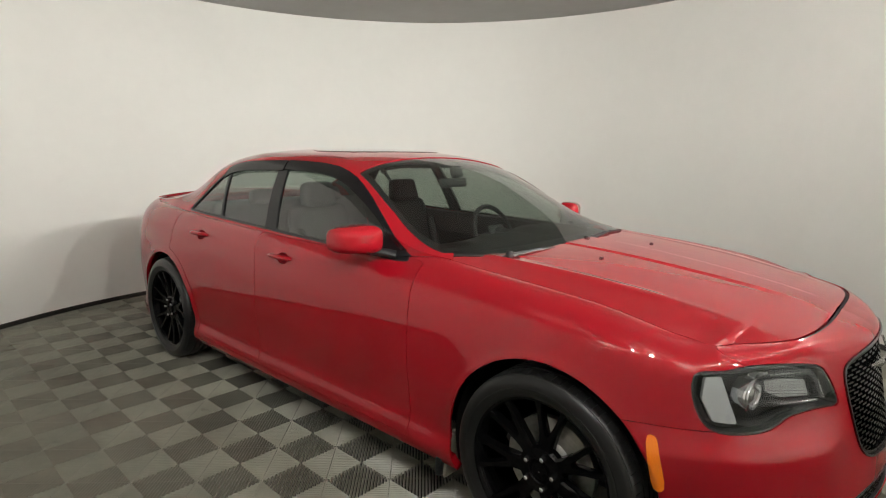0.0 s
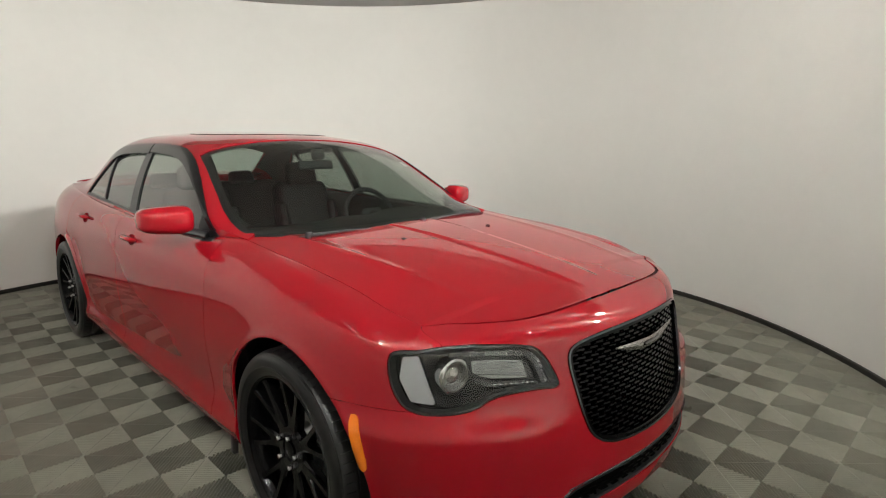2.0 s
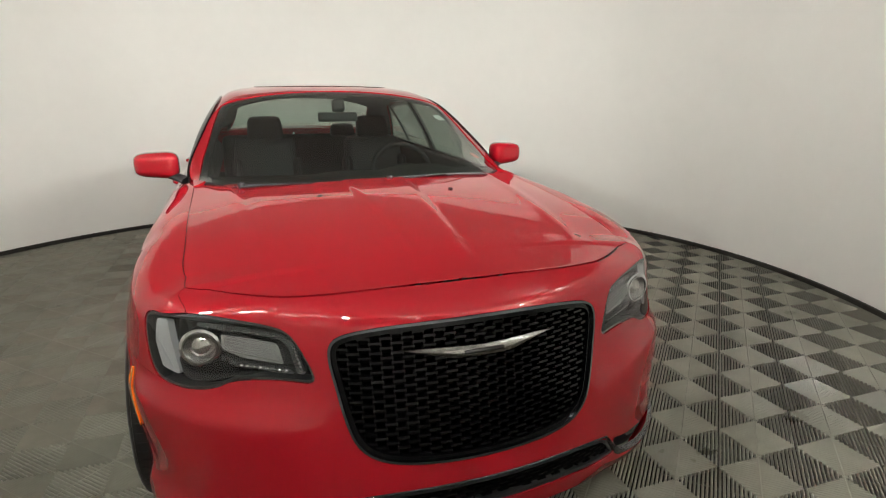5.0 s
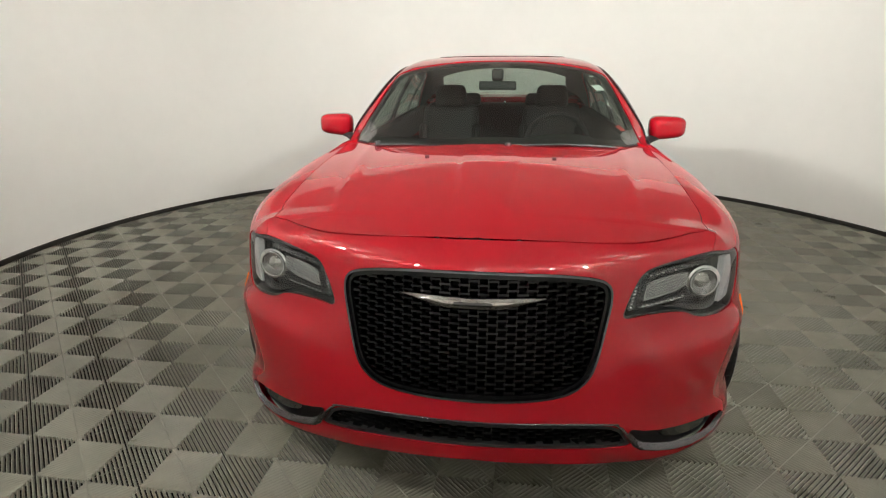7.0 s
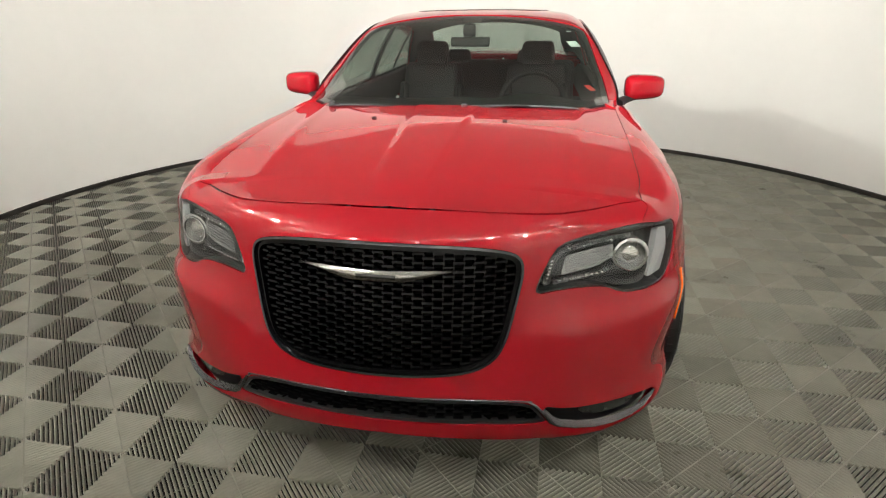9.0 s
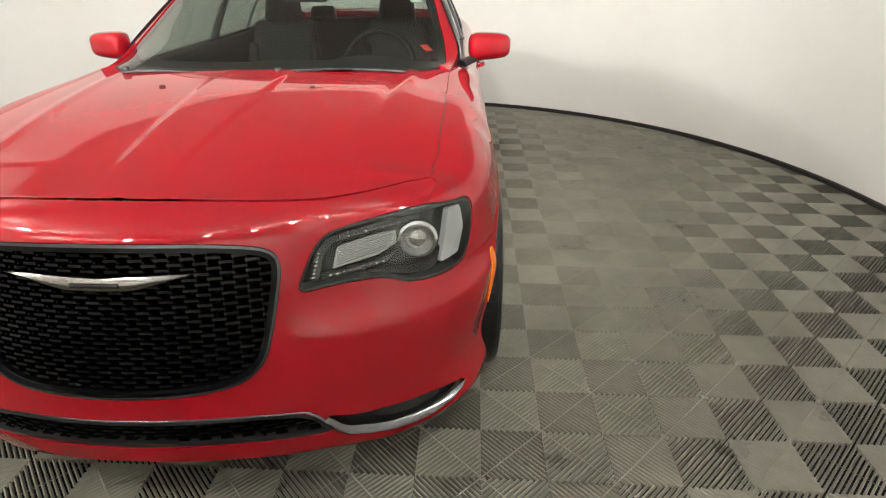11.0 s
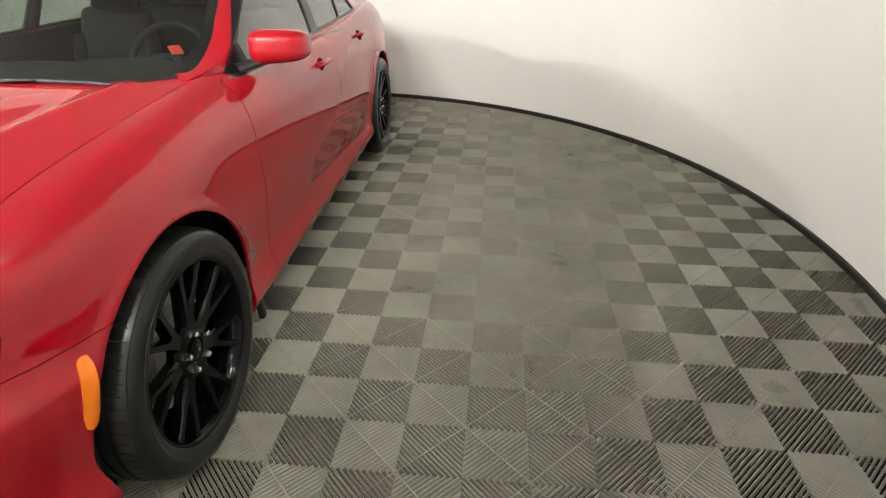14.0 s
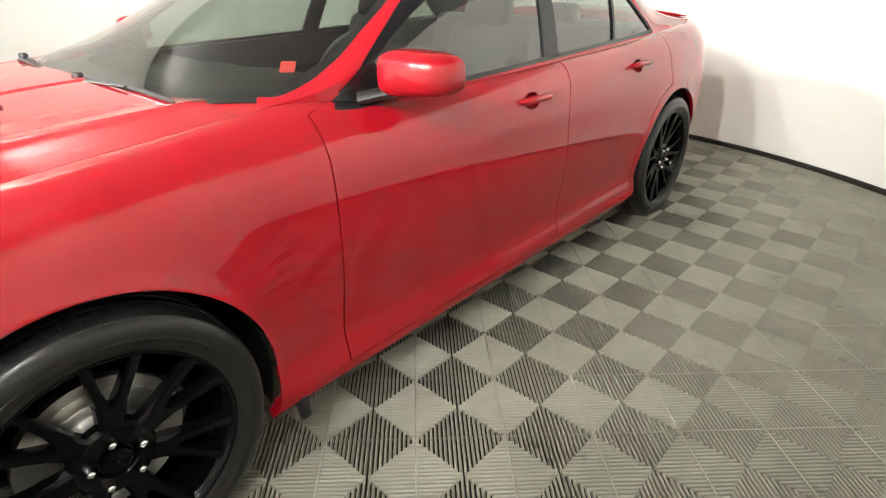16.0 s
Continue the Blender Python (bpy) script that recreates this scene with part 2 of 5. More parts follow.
# ---- body surfaces ----
def smooth_curve(knots, soft=0.5, n=4000):
    """A soft curve through (position, value) knots, as a function of numpy arrays."""
    k = np.array(knots, float)
    lo, hi = k[0, 0], k[-1, 0]
    pad = 0.25 * (hi - lo)
    t = np.linspace(lo - pad, hi + pad, n)
    x, y = k[:, 0], k[:, 1]
    h = np.diff(x)
    m = np.diff(y) / h
    d = np.zeros(len(x))
    d[0], d[-1] = m[0], m[-1]
    for i in range(1, len(x) - 1):
        d[i] = (m[i - 1] * h[i] + m[i] * h[i - 1]) / (h[i] + h[i - 1])
    j = np.clip(np.searchsorted(x, t) - 1, 0, len(h) - 1)
    q = (t - x[j]) / h[j]
    q2, q3 = q * q, q * q * q
    v = ((2 * q3 - 3 * q2 + 1) * y[j] + (q3 - 2 * q2 + q) * h[j] * d[j]
         + (-2 * q3 + 3 * q2) * y[j + 1] + (q3 - q2) * h[j] * d[j + 1])
    v = np.where(t < lo, y[0] + d[0] * (t - lo), v)
    v = np.where(t > hi, y[-1] + d[-1] * (t - hi), v)
    s = soft * np.median(h) / (t[1] - t[0])
    w = int(3 * s) + 1
    g = np.exp(-0.5 * (np.arange(-w, w + 1) / s) ** 2)
    v = np.convolve(np.pad(v, w, "edge"), g / g.sum(), "valid")
    return lambda a: np.interp(a, t, v)


def sstep(a, b, x):
    q = np.clip((np.asarray(x, float) - a) / (b - a), 0, 1)
    return q * q * (3 - 2 * q)


# widest outline of one half, from the nose's middle round the side to the tail's middle
PLAN = [(0, -2.455), (0.15, -2.446), (0.30, -2.418), (0.44, -2.373), (0.57, -2.312), (0.69, -2.236), (0.80, -2.135),
        (0.872, -1.99), (0.907, -1.80), (0.920, -1.526), (0.920, -1.1), (0.920, -0.6), (0.922, 0), (0.925, 0.6), (0.925, 1.1),
        (0.925, 1.526), (0.915, 1.85), (0.88, 2.12), (0.80, 2.32), (0.64, 2.46), (0.40, 2.54), (0, 2.58)]
_pl = np.array(PLAN)
_s = np.r_[0, np.cumsum(np.hypot(*np.diff(_pl, axis=0).T))]
S_END = _s[-1]
plan_x = smooth_curve(list(zip(np.r_[-_s[3:0:-1], _s, 2 * S_END - _s[-2:-5:-1]], np.r_[-_pl[3:0:-1, 0], _pl[:, 0], -_pl[-2:-5:-1, 0]])), 0.35)
plan_y = smooth_curve(list(zip(np.r_[-_s[3:0:-1], _s, 2 * S_END - _s[-2:-5:-1]], np.r_[_pl[3:0:-1, 1], _pl[:, 1], _pl[-2:-5:-1, 1]])), 0.35)
S_AXLE = _s[9]                     # station of the front axle


def station(y):
    """Station along the side of a place y metres along the car."""
    return S_AXLE + (np.asarray(y, float) + 1.526)


front_prof = smooth_curve([(0.14, -0.09), (0.19, -0.035), (0.25, -0.010), (0.33, 0), (0.40, -0.004), (0.47, -0.016), (0.60, -0.038), (0.69, -0.055), (0.76, -0.066), (0.83, -0.082)], 0.5)
side_prof = smooth_curve([(0.18, -0.030), (0.225, 0.002), (0.262, 0.008), (0.295, 0.004), (0.325, -0.010), (0.36, -0.014), (0.45, -0.006), (0.60, 0.008), (0.75, 0.004), (0.85, -0.006), (0.93, -0.024), (1.0, -0.045)], 0.3)
rear_prof = smooth_curve([(0.16, -0.08), (0.24, -0.02), (0.40, 0), (0.60, -0.01), (0.80, -0.03), (1.0, -0.05)], 0.5)
bottom_z = smooth_curve([(0, 0.262), (0.25, 0.25), (0.5, 0.205), (0.7, 0.172), (0.9, 0.165), (1.2, 0.185), (2.0, 0.205), (4.4, 0.205), (5.4, 0.22), (6.2, 0.24)], 0.3)
shoulder_z = smooth_curve([(0, 0.825), (0.5, 0.815), (0.9, 0.79), (1.2, 0.785), (1.6, 0.81), (2.0, 0.86), (2.4, 0.90), (3.2, 0.905), (4.2, 0.93), (4.8, 0.94), (5.5, 0.95), (6.2, 0.96)], 0.5)
edge_z = smooth_curve([(0, 0.893), (0.25, 0.894), (0.5, 0.888), (0.75, 0.882), (0.98, 0.884), (1.12, 0.902), (S_AXLE - 0.274, 0.928), (S_AXLE - 0.074, 0.956), (S_AXLE + 0.126, 0.977), (S_AXLE + 0.326, 0.993), (S_AXLE + 0.526, 1.013), (S_AXLE + 0.64, 1.022), (S_AXLE + 0.74, 1.010), (S_AXLE + 0.86, 0.992), (S_AXLE + 1.0, 0.988), (S_AXLE + 1.3, 0.996), (3.4, 1.010), (4.0, 1.03), (4.6, 1.06), (5.2, 1.085), (5.7, 1.10), (6.2, 1.10)], 0.3)
edge_d = smooth_curve([(0, -0.195), (0.25, -0.180), (0.5, -0.155), (0.75, -0.142), (0.98, -0.132), (1.12, -0.138), (S_AXLE - 0.274, -0.158), (S_AXLE - 0.074, -0.163), (S_AXLE + 0.126, -0.163), (S_AXLE + 0.326, -0.160), (S_AXLE + 0.526, -0.158), (S_AXLE + 0.64, -0.152), (S_AXLE + 0.74, -0.130), (S_AXLE + 0.86, -0.104), (S_AXLE + 1.0, -0.095), (S_AXLE + 1.3, -0.095), (3.4, -0.10), (4.0, -0.11), (4.6, -0.13), (5.2, -0.16), (5.7, -0.16), (6.2, -0.16)], 0.3)
CREST = 0.8                        # how square the front wings' tops are
HUBS = ((-1.548, 0.356), (1.526, 0.356))


def lower_d(s, z, y):
    wf = 1 - sstep(0.60, 1.25, s)
    wr = sstep(S_END - 1.2, S_END - 0.5, s)
    d = wf * front_prof(z) + wr * rear_prof(z) + (1 - wf - wr) * side_prof(z)
    d = d + 0.034 * np.exp(-((z - 0.20) / 0.085) ** 2) * sstep(0.45, 0.72, s) * (1 - sstep(0.95, 1.3, s))
    # the bumper swells out under the headlights
    d = d + 0.028 * np.exp(-((z - 0.572) / np.where(z > 0.572, 0.048, 0.16)) ** 2) * sstep(0.40, 0.60, s) * (1 - sstep(0.98, 1.26, s))
    for hy, hz in HUBS:
        r = np.hypot(y - hy, z - hz)
        d = d + 0.012 * np.exp(-((r - 0.405) / 0.10) ** 2) * sstep(0.15, 0.45, z) * (1 - wf * 0.7)
        d = d + 0.007 * np.exp(-((r - 0.412) / 0.020) ** 2) * sstep(0.20, 0.40, z) * (1 - wf)
    return d


NOSE_SLOPE = 0.30                  # rise of the nose where it meets the bonnet


def nose_roll(s):
    return 1 - sstep(0.86, 1.22, s)


def nose_knee(zs, ze, d0, de, dz):
    """How far up the nose's own line its roll turns into the bonnet's slope."""
    h = ze - zs
    return np.clip(h - NOSE_SLOPE * (d0 - de + h * dz) / (1 + NOSE_SLOPE * dz), 0.1 * h, 0.9 * h)


def lower(s, v):
    """The lower body: s along the outline, v 0..1 up to the shoulder, 1..2 over it to the hood, the windows or the boot."""
    sg, s, v = np.where(np.asarray(s) < 0, -1.0, 1.0), np.abs(np.asarray(s, float)), np.asarray(v, float)
    cx, cy = plan_x(s), plan_y(s)
    e = 0.004
    tx, ty = plan_x(s + e) - plan_x(s - e), plan_y(s + e) - plan_y(s - e)
    l = np.hypot(tx, ty)
    nx, ny = -ty / l * -1, tx / l * -1
    zb, zs, ze, de = bottom_z(s), shoulder_z(s), edge_z(s), edge_d(s)
    # sharp corner of the bonnet behind each headlight
    ze = ze - 0.003 * np.maximum(0, 1 - np.abs(s - 0.56) / 0.3)
    de = de + 0.028 * np.maximum(0, 1 - np.abs(s - 0.945) / 0.09) + 0.022 * np.maximum(0, 1 - np.abs(s - 0.56) / np.where(s < 0.56, 0.42, 0.24)) - 0.006
    z1 = zb + (zs - zb) * np.clip(v, 0, 1)
    a = np.clip(v - 1, 0, 1) * math.pi / 2
    d1 = lower_d(s, z1, cy)
    m = 2 / (2 + CREST * np.exp(-((s - S_AXLE + 0.05) / 0.42) ** 4))
    up, over = np.sin(a) ** m, 1 - np.cos(a) ** m
    z = zs + (ze - zs) * up
    dz = (lower_d(s, zs, cy) - lower_d(s, zs - 0.01, cy)) / 0.01
    d = d1 + dz * (z - zs) * np.cos(a) + (de - d1) * over
    # the nose rolls over into the bonnet's own slope
    wn, ka = nose_roll(s), nose_knee(zs, ze, d1, de, dz)
    q = np.clip(v - 1, 0, 1)
    z = z + wn * (zs + 2 * q * ka + q * q * (ze - zs - 2 * ka) - z)
    d = d + wn * ((1 - q) ** 2 * d1 + 2 * q * (1 - q) * (d1 + ka * dz) + q * q * de - d)
    z, d = np.where(v <= 1, z1, z), np.where(v <= 1, d1, d)
    return sg * (cx + nx * d), cy + ny * d, z


# line where glasshouse sides turn into windscreen, roof and rear window, and the middle line of the roof
pillar_x = smooth_curve([(-1.2, 0.745), (-1.0, 0.754), (-0.85, 0.774), (-0.75, 0.789), (-0.65, 0.775), (-0.55, 0.749), (-0.45, 0.719), (-0.35, 0.688), (-0.25, 0.661), (-0.1, 0.634), (0.1, 0.618), (0.5, 0.610), (1.0, 0.612), (1.2, 0.620), (1.4, 0.64), (1.55, 0.665), (1.75, 0.71), (2.0, 0.73), (2.2, 0.74)], 0.35)
pillar_z = smooth_curve([(-1.2, 1.000), (-1.0, 1.019), (-0.85, 1.030), (-0.75, 1.058), (-0.65, 1.114), (-0.55, 1.176), (-0.45, 1.242), (-0.35, 1.306), (-0.25, 1.356), (-0.1, 1.400), (0.1, 1.428), (0.5, 1.440), (1.0, 1.420), (1.2, 1.378), (1.4, 1.272), (1.55, 1.190), (1.75, 1.128), (2.0, 1.100), (2.2, 1.090)], 0.35)
roof_z = smooth_curve([(-1.3, 0.965), (-1.1, 1.055), (-0.83, 1.193), (-0.46, 1.360), (-0.2, 1.436), (0.1, 1.474), (0.5, 1.487), (1.0, 1.470), (1.2, 1.438), (1.4, 1.370), (1.6, 1.285), (1.8, 1.190), (1.95, 1.128), (2.2, 1.110)], 0.3)


def belt(y):
    s = station(y)
    x, _, z = lower(s, np.full_like(np.asarray(s, float), 2.0))
    return x, z


def upper(y, v):
    """The glasshouse: v 0 at the belt, 1 at the pillar line, 2 on the middle line, 4 at the other belt."""
    y, v = np.asarray(y, float), np.asarray(v, float)
    sg, v = np.where(v > 2, -1.0, 1.0), np.where(v > 2, 4 - v, v)
    bx, bz = belt(y)
    kx, kz, tz = pillar_x(y), pillar_z(y), roof_z(y)
    a = np.clip(v, 0, 1)
    side_x, side_z = bx + (kx - bx) * a + 0.02 * np.sin(a * math.pi) * sstep(0.05, 0.3, kz - bz), bz + (kz - bz) * a
    b = np.clip(v - 1, 0, 1)
    top_x = kx * (1 - b)
    top_z = tz - (tz - kz) * (1 - b) ** 2.4
    # rounded corner between the two
    w = 0.16
    q = np.clip((v - (1 - w)) / (2 * w), 0, 1)
    ax, az = bx + (kx - bx) * (1 - w) + 0.02 * np.sin((1 - w) * math.pi) * sstep(0.05, 0.3, kz - bz), bz + (kz - bz) * (1 - w)
    cx_, cz_ = kx * (1 - w), tz - (tz - kz) * (1 - w) ** 2.4
    rx = (1 - q) ** 2 * ax + 2 * q * (1 - q) * kx + q * q * cx_
    rz = (1 - q) ** 2 * az + 2 * q * (1 - q) * kz + q * q * cz_
    m = (v > 1 - w) & (v < 1 + w)
    return sg * np.where(m, rx, np.where(v <= 1, side_x, top_x)), y + 0 * v, np.where(m, rz, np.where(v <= 1, side_z, top_z))


hood_mid = smooth_curve([(-2.34, 0.870), (-2.262, 0.8935), (-2.18, 0.912), (-2.0, 0.944), (-1.7, 0.988), (-1.4, 1.022), (-1.2, 1.036), (-1.05, 1.041), (-0.9, 1.045)], 0.25)


def hood_edge(s):
    return lower(s, np.full_like(np.asarray(s, float), 2.0))


def hood(s, w):
    """The bonnet: s along its edge from the nose to the windscreen, w 0 at the edge, 1 on the middle line, 2 at the other edge."""
    s, w = np.asarray(s, float), np.asarray(w, float)
    sg, w = np.where(w > 1, -1.0, 1.0), np.where(w > 1, 2 - w, w)
    ex, ey, ez = hood_edge(s)
    y = ey
    # rows run from an edge point inwards and slightly back to the middle line
    x = ex * (1 - w)
    y0 = hood_edge(np.zeros(1))[1][0]
    r = np.clip((ey - y0) / (-0.95 - y0), 0, 1)
    ym = y0 + (-1.17 - y0) * r
    y = ey * (1 - w) + ym * w
    y = ey + (ym - ey) * (1 - (1 - w) ** 1.6)
    zc = hood_mid(ym)
    # a flat crown between two long creases, sloping outside them
    q = 1 - w
    soft, qc = 0.018, np.clip((0.49 + 0.12 * r) / np.maximum(ex, 0.05), 0.2, 0.85)

    def ramp(a):
        return soft * np.log1p(np.exp(np.clip(a / soft, -40, 40)))
    bend = 0.38 * sstep(0.0, 0.5, r)
    crown = (1 - bend) * q ** 2 + bend * ramp(q - qc) / ramp(1 - qc)
    drop = q ** 2 + (crown - q ** 2) * sstep(0.26, 0.74, ex)
    z = zc + (ez - zc) * drop
    # raised spine between two creases, and a ridge along each outer crease
    spine, ridge = 0.058 + 0.065 * r, 0.49 + 0.12 * r
    z = z + 0.0042 * (1 - sstep(spine, spine + 0.038, x)) * sstep(0.03, 0.20, r)
    z = z + 0.0034 * np.exp(-((x - ridge) / 0.030) ** 2) * sstep(0.05, 0.30, r) * sstep(0.02, 0.14, ex - ridge)
    # shut line in front of and beside the panel
    y = y + 0.015 * (1 - sstep(0.05, 0.25, r))
    x = x * (1 - 0.0035 * sstep(0.05, 0.25, r))
    return sg * x, y, z


# ---- room ----
ROOM_X, ROOM_Y, ROOM_R, ROOM_H = -0.033, -0.056, 3.615, 3.03
OPEN = radians(33)                     # half the opening through which the camera looks in


def arc_points(r, n=120):
    a0 = -math.pi / 2 + OPEN
    return [(ROOM_X + r * math.cos(a0 + (2 * math.pi - 2 * OPEN) * k / n), ROOM_Y + r * math.sin(a0 + (2 * math.pi - 2 * OPEN) * k / n)) for k in range(n + 1)]


def build_wall():
    inner, outer = arc_points(ROOM_R), arc_points(ROOM_R + 0.15)
    depth = -6.2
    inner = [(inner[0][0], depth)] + inner + [(inner[-1][0], depth)]
    outer = [(outer[0][0] + 0.08, depth - 0.15)] + outer + [(outer[-1][0] - 0.08, depth - 0.15)]
    bm = bmesh.new()
    cols = []
    for (ax, ay), (bx, by) in zip(inner, outer):
        cols.append([bm.verts.new(p) for p in ((ax, ay, 0), (ax, ay, ROOM_H), (bx, by, ROOM_H), (bx, by, 0))])
    n = len(cols)
    for k in range(n):
        a, b = cols[k], cols[(k + 1) % n]
        for i in range(4):
            bm.faces.new((a[i], a[(i + 1) % 4], b[(i + 1) % 4], b[i]))
    tagged(part("wall_curved", bm, WALL, sharp=30), "smooth off-white curved studio wall round the car", "wall", kind="structure")
    # black strip along the foot of the wall
    bm = bmesh.new()
    prof = ((0.0, 0.0), (0.014, 0.0), (0.014, 0.030), (0.010, 0.036), (0.0, 0.038))
    arc = arc_points(1.0, 200)
    cols = []
    for x, y in arc:
        ux, uy = x - ROOM_X, y - ROOM_Y
        cols.append([bm.verts.new((ROOM_X + ux * (ROOM_R - 0.001 - o), ROOM_Y + uy * (ROOM_R - 0.001 - o), z + 0.001)) for o, z in prof])
    for a, b in zip(cols, cols[1:]):
        for i in range(len(prof) - 1):
            bm.faces.new((a[i], a[i + 1], b[i + 1], b[i]))
    tagged(part("baseboard", bm, TRIM, sharp=30), "thin black rubber strip along the foot of the wall", "baseboard", kind="structure")


def build_ceiling():
    bm = bmesh.new()
    box(bm, pose(ROOM_X, -1.3, ROOM_H + 0.08), (8.2, 11.0, 0.15))
    tagged(part("ceiling", bm, CEILING), "plain grey ceiling above the curved wall", "ceiling", kind="structure")


def build_lights():
    # twin floodlights high on the wall, aimed at the car
    top = new("floodlight")
    bm = bmesh.new()
    box(bm, pose(0, 0, -0.05), (0.36, 0.03, 0.03), 0.005)
    part("bracket", bm, BLACK_SATIN, top)
    for q in (-0.11, 0.11):
        bm = bmesh.new()
        lathe(bm, [(-0.06, 0.001), (-0.06, 0.055), (-0.01, 0.085), (0.0, 0.085), (0.0, 0.078), (-0.006, 0.076)], 28, "Z")
        bmesh.ops.transform(bm, matrix=pose(q, 0, 0, 180), verts=bm.verts)
        part("lamp_head", bm, BLACK_SATIN, top, sharp=30)
        bm = bmesh.new()
        bmesh.ops.create_circle(bm, cap_ends=True, radius=0.076, segments=28, matrix=pose(q, 0, 0.004, 180))
        me = bpy.data.meshes.new("lens")
        bm.to_mesh(me)
        bm.free()
        me.materials.append(FLOOD)
        ob = new("lens", me)
        ob.parent = top
    tagged(top, "twin round floodlight on a black bracket high on the wall", "floodlight", "floodlights")
    places = []
    rays = []
    for a, z, aim, low in FLOOD_SPOTS:
        r = ROOM_R - 0.14 if not (230 < a < 310 or a < -55) else 4.2
        rays.append(((ROOM_X + r * math.cos(radians(a)), ROOM_Y + r * math.sin(radians(a)), z),
                     (ROOM_X + ROOM_R * math.cos(radians(aim)), ROOM_Y + ROOM_R * math.sin(radians(aim)), low)))
    for eye, target, watts in [(*r, FLOOD_WATTS) for r in rays + BACK_SPOTS] + DOWN_SPOTS:
        m = look(eye, target)
        places.append(m @ pose(0, 0, 0, 180))
        lamp = bpy.data.lights.new("flood_beam", "AREA")
        lamp.shape, lamp.size, lamp.energy, lamp.color, lamp.spread = "DISK", 0.16, watts, (1.0, 0.985, 0.94), radians(FLOOD_SPREAD if watts == FLOOD_WATTS else 56.0)
        new("flood_beam", lamp).matrix_basis = m @ pose(0, 0, -0.03)
    top.matrix_basis = places[0]
    for m in places[1:]:
        copy_thing(top, m)


# where each floodlight hangs on the wall (bearing, height) and what part of the far wall it lights
FLOOD_SPOTS = [(228, 2.9, -24, 2.2), (-66, 2.9, 62, 1.9), (-80, 2.9, 76, 1.9), (270, 2.9, 95, 2.0), (-48, 2.85, 165, 1.9), (-62, 2.9, 185, 1.9), (215, 2.92, -35, 2.2), (250, 2.9, 150, 1.9), (200, 2.92, 52, 2.0)]
# two more in the entrance, turned to the wall behind the camera
BACK_SPOTS = [((-1.7, -3.6, 2.9), (-0.9, -6.2, 1.3)), ((1.7, -3.6, 2.9), (0.9, -6.2, 1.3))]
# and four dimmer ones at the entrance, turned down to the flanks of the car and the floor before it: place, target, watts
DOWN_SPOTS = [((-2.45, -2.62, 2.80), (-0.95, -1.0, 0.9), 12.0), ((2.45, -2.62, 2.90), (1.2, -1.0, 0.4), 11.0),
              ((-1.15, -3.75, 2.93), (-0.8, -2.3, 0.3), 8.0), ((1.15, -3.75, 2.93), (1.4, -2.4, 0.0), 8.0)]
build_wall()
build_ceiling()
build_lights()

# ---- floor tiles ----
TILE_SIZE, TILE_TURN = 0.2872, 43.9
TILE_AT = (0.916, -0.606)


def tile_mesh(clip=None):
    """One ribbed tile: ribs stand square to its four edges and meet on its diagonals."""
    n, half = 20, TILE_SIZE / 2 - 0.0002
    pitch = 2 * half / n
    top, wide, high = pitch * 0.05, pitch * 0.56, 0.016
    verts, faces, kinds = [], [], []
    for turn in range(4):
        c, s = math.cos(turn * math.pi / 2), math.sin(turn * math.pi / 2)
        for k in range(n):
            x = -half + (k + 0.5) * pitch
            y0, y1 = -half, -abs(x) - pitch * 0.02
            if y1 - y0 < 0.003:
                continue
            b = len(verts)
            g = -1 if x > 0 else 1
            # chamfered section: foot, shoulder, top, shoulder, foot
            for px, pz in ((-wide / 2, -high), (-wide / 2, -0.0068), (-wide * 0.34, -0.0030), (-top / 2, 0), (top / 2, 0), (wide * 0.34, -0.0030), (wide / 2, -0.0068), (wide / 2, -high)):
                for py in (y0, y1 + g * px):
                    qx = x + px
                    verts.append((c * qx - s * py, s * qx + c * py, pz))
            for i in range(7):
                faces.append([b + 2 * i, b + 2 * i + 1, b + 2 * i + 3, b + 2 * i + 2][::-1])
                kinds.append(0)
    # base sheet under the ribs, its shade held in the near-black material
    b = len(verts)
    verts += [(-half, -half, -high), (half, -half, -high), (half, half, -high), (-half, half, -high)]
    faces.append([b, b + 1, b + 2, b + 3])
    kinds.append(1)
    # narrow bars along both diagonals and the rim, which tie the ribs together
    for turn in range(4):
        c, s = math.cos(turn * math.pi / 2), math.sin(turn * math.pi / 2)
        b = len(verts)
        for px, py in ((-half, -half), (half, -half), (half - 0.002, -half + 0.002), (-half + 0.002, -half + 0.002)):
            verts.append((c * px - s * py, s * px + c * py, -0.0010))
        faces.append([b, b + 1, b + 2, b + 3])
        kinds.append(0)
    return verts, faces, kinds


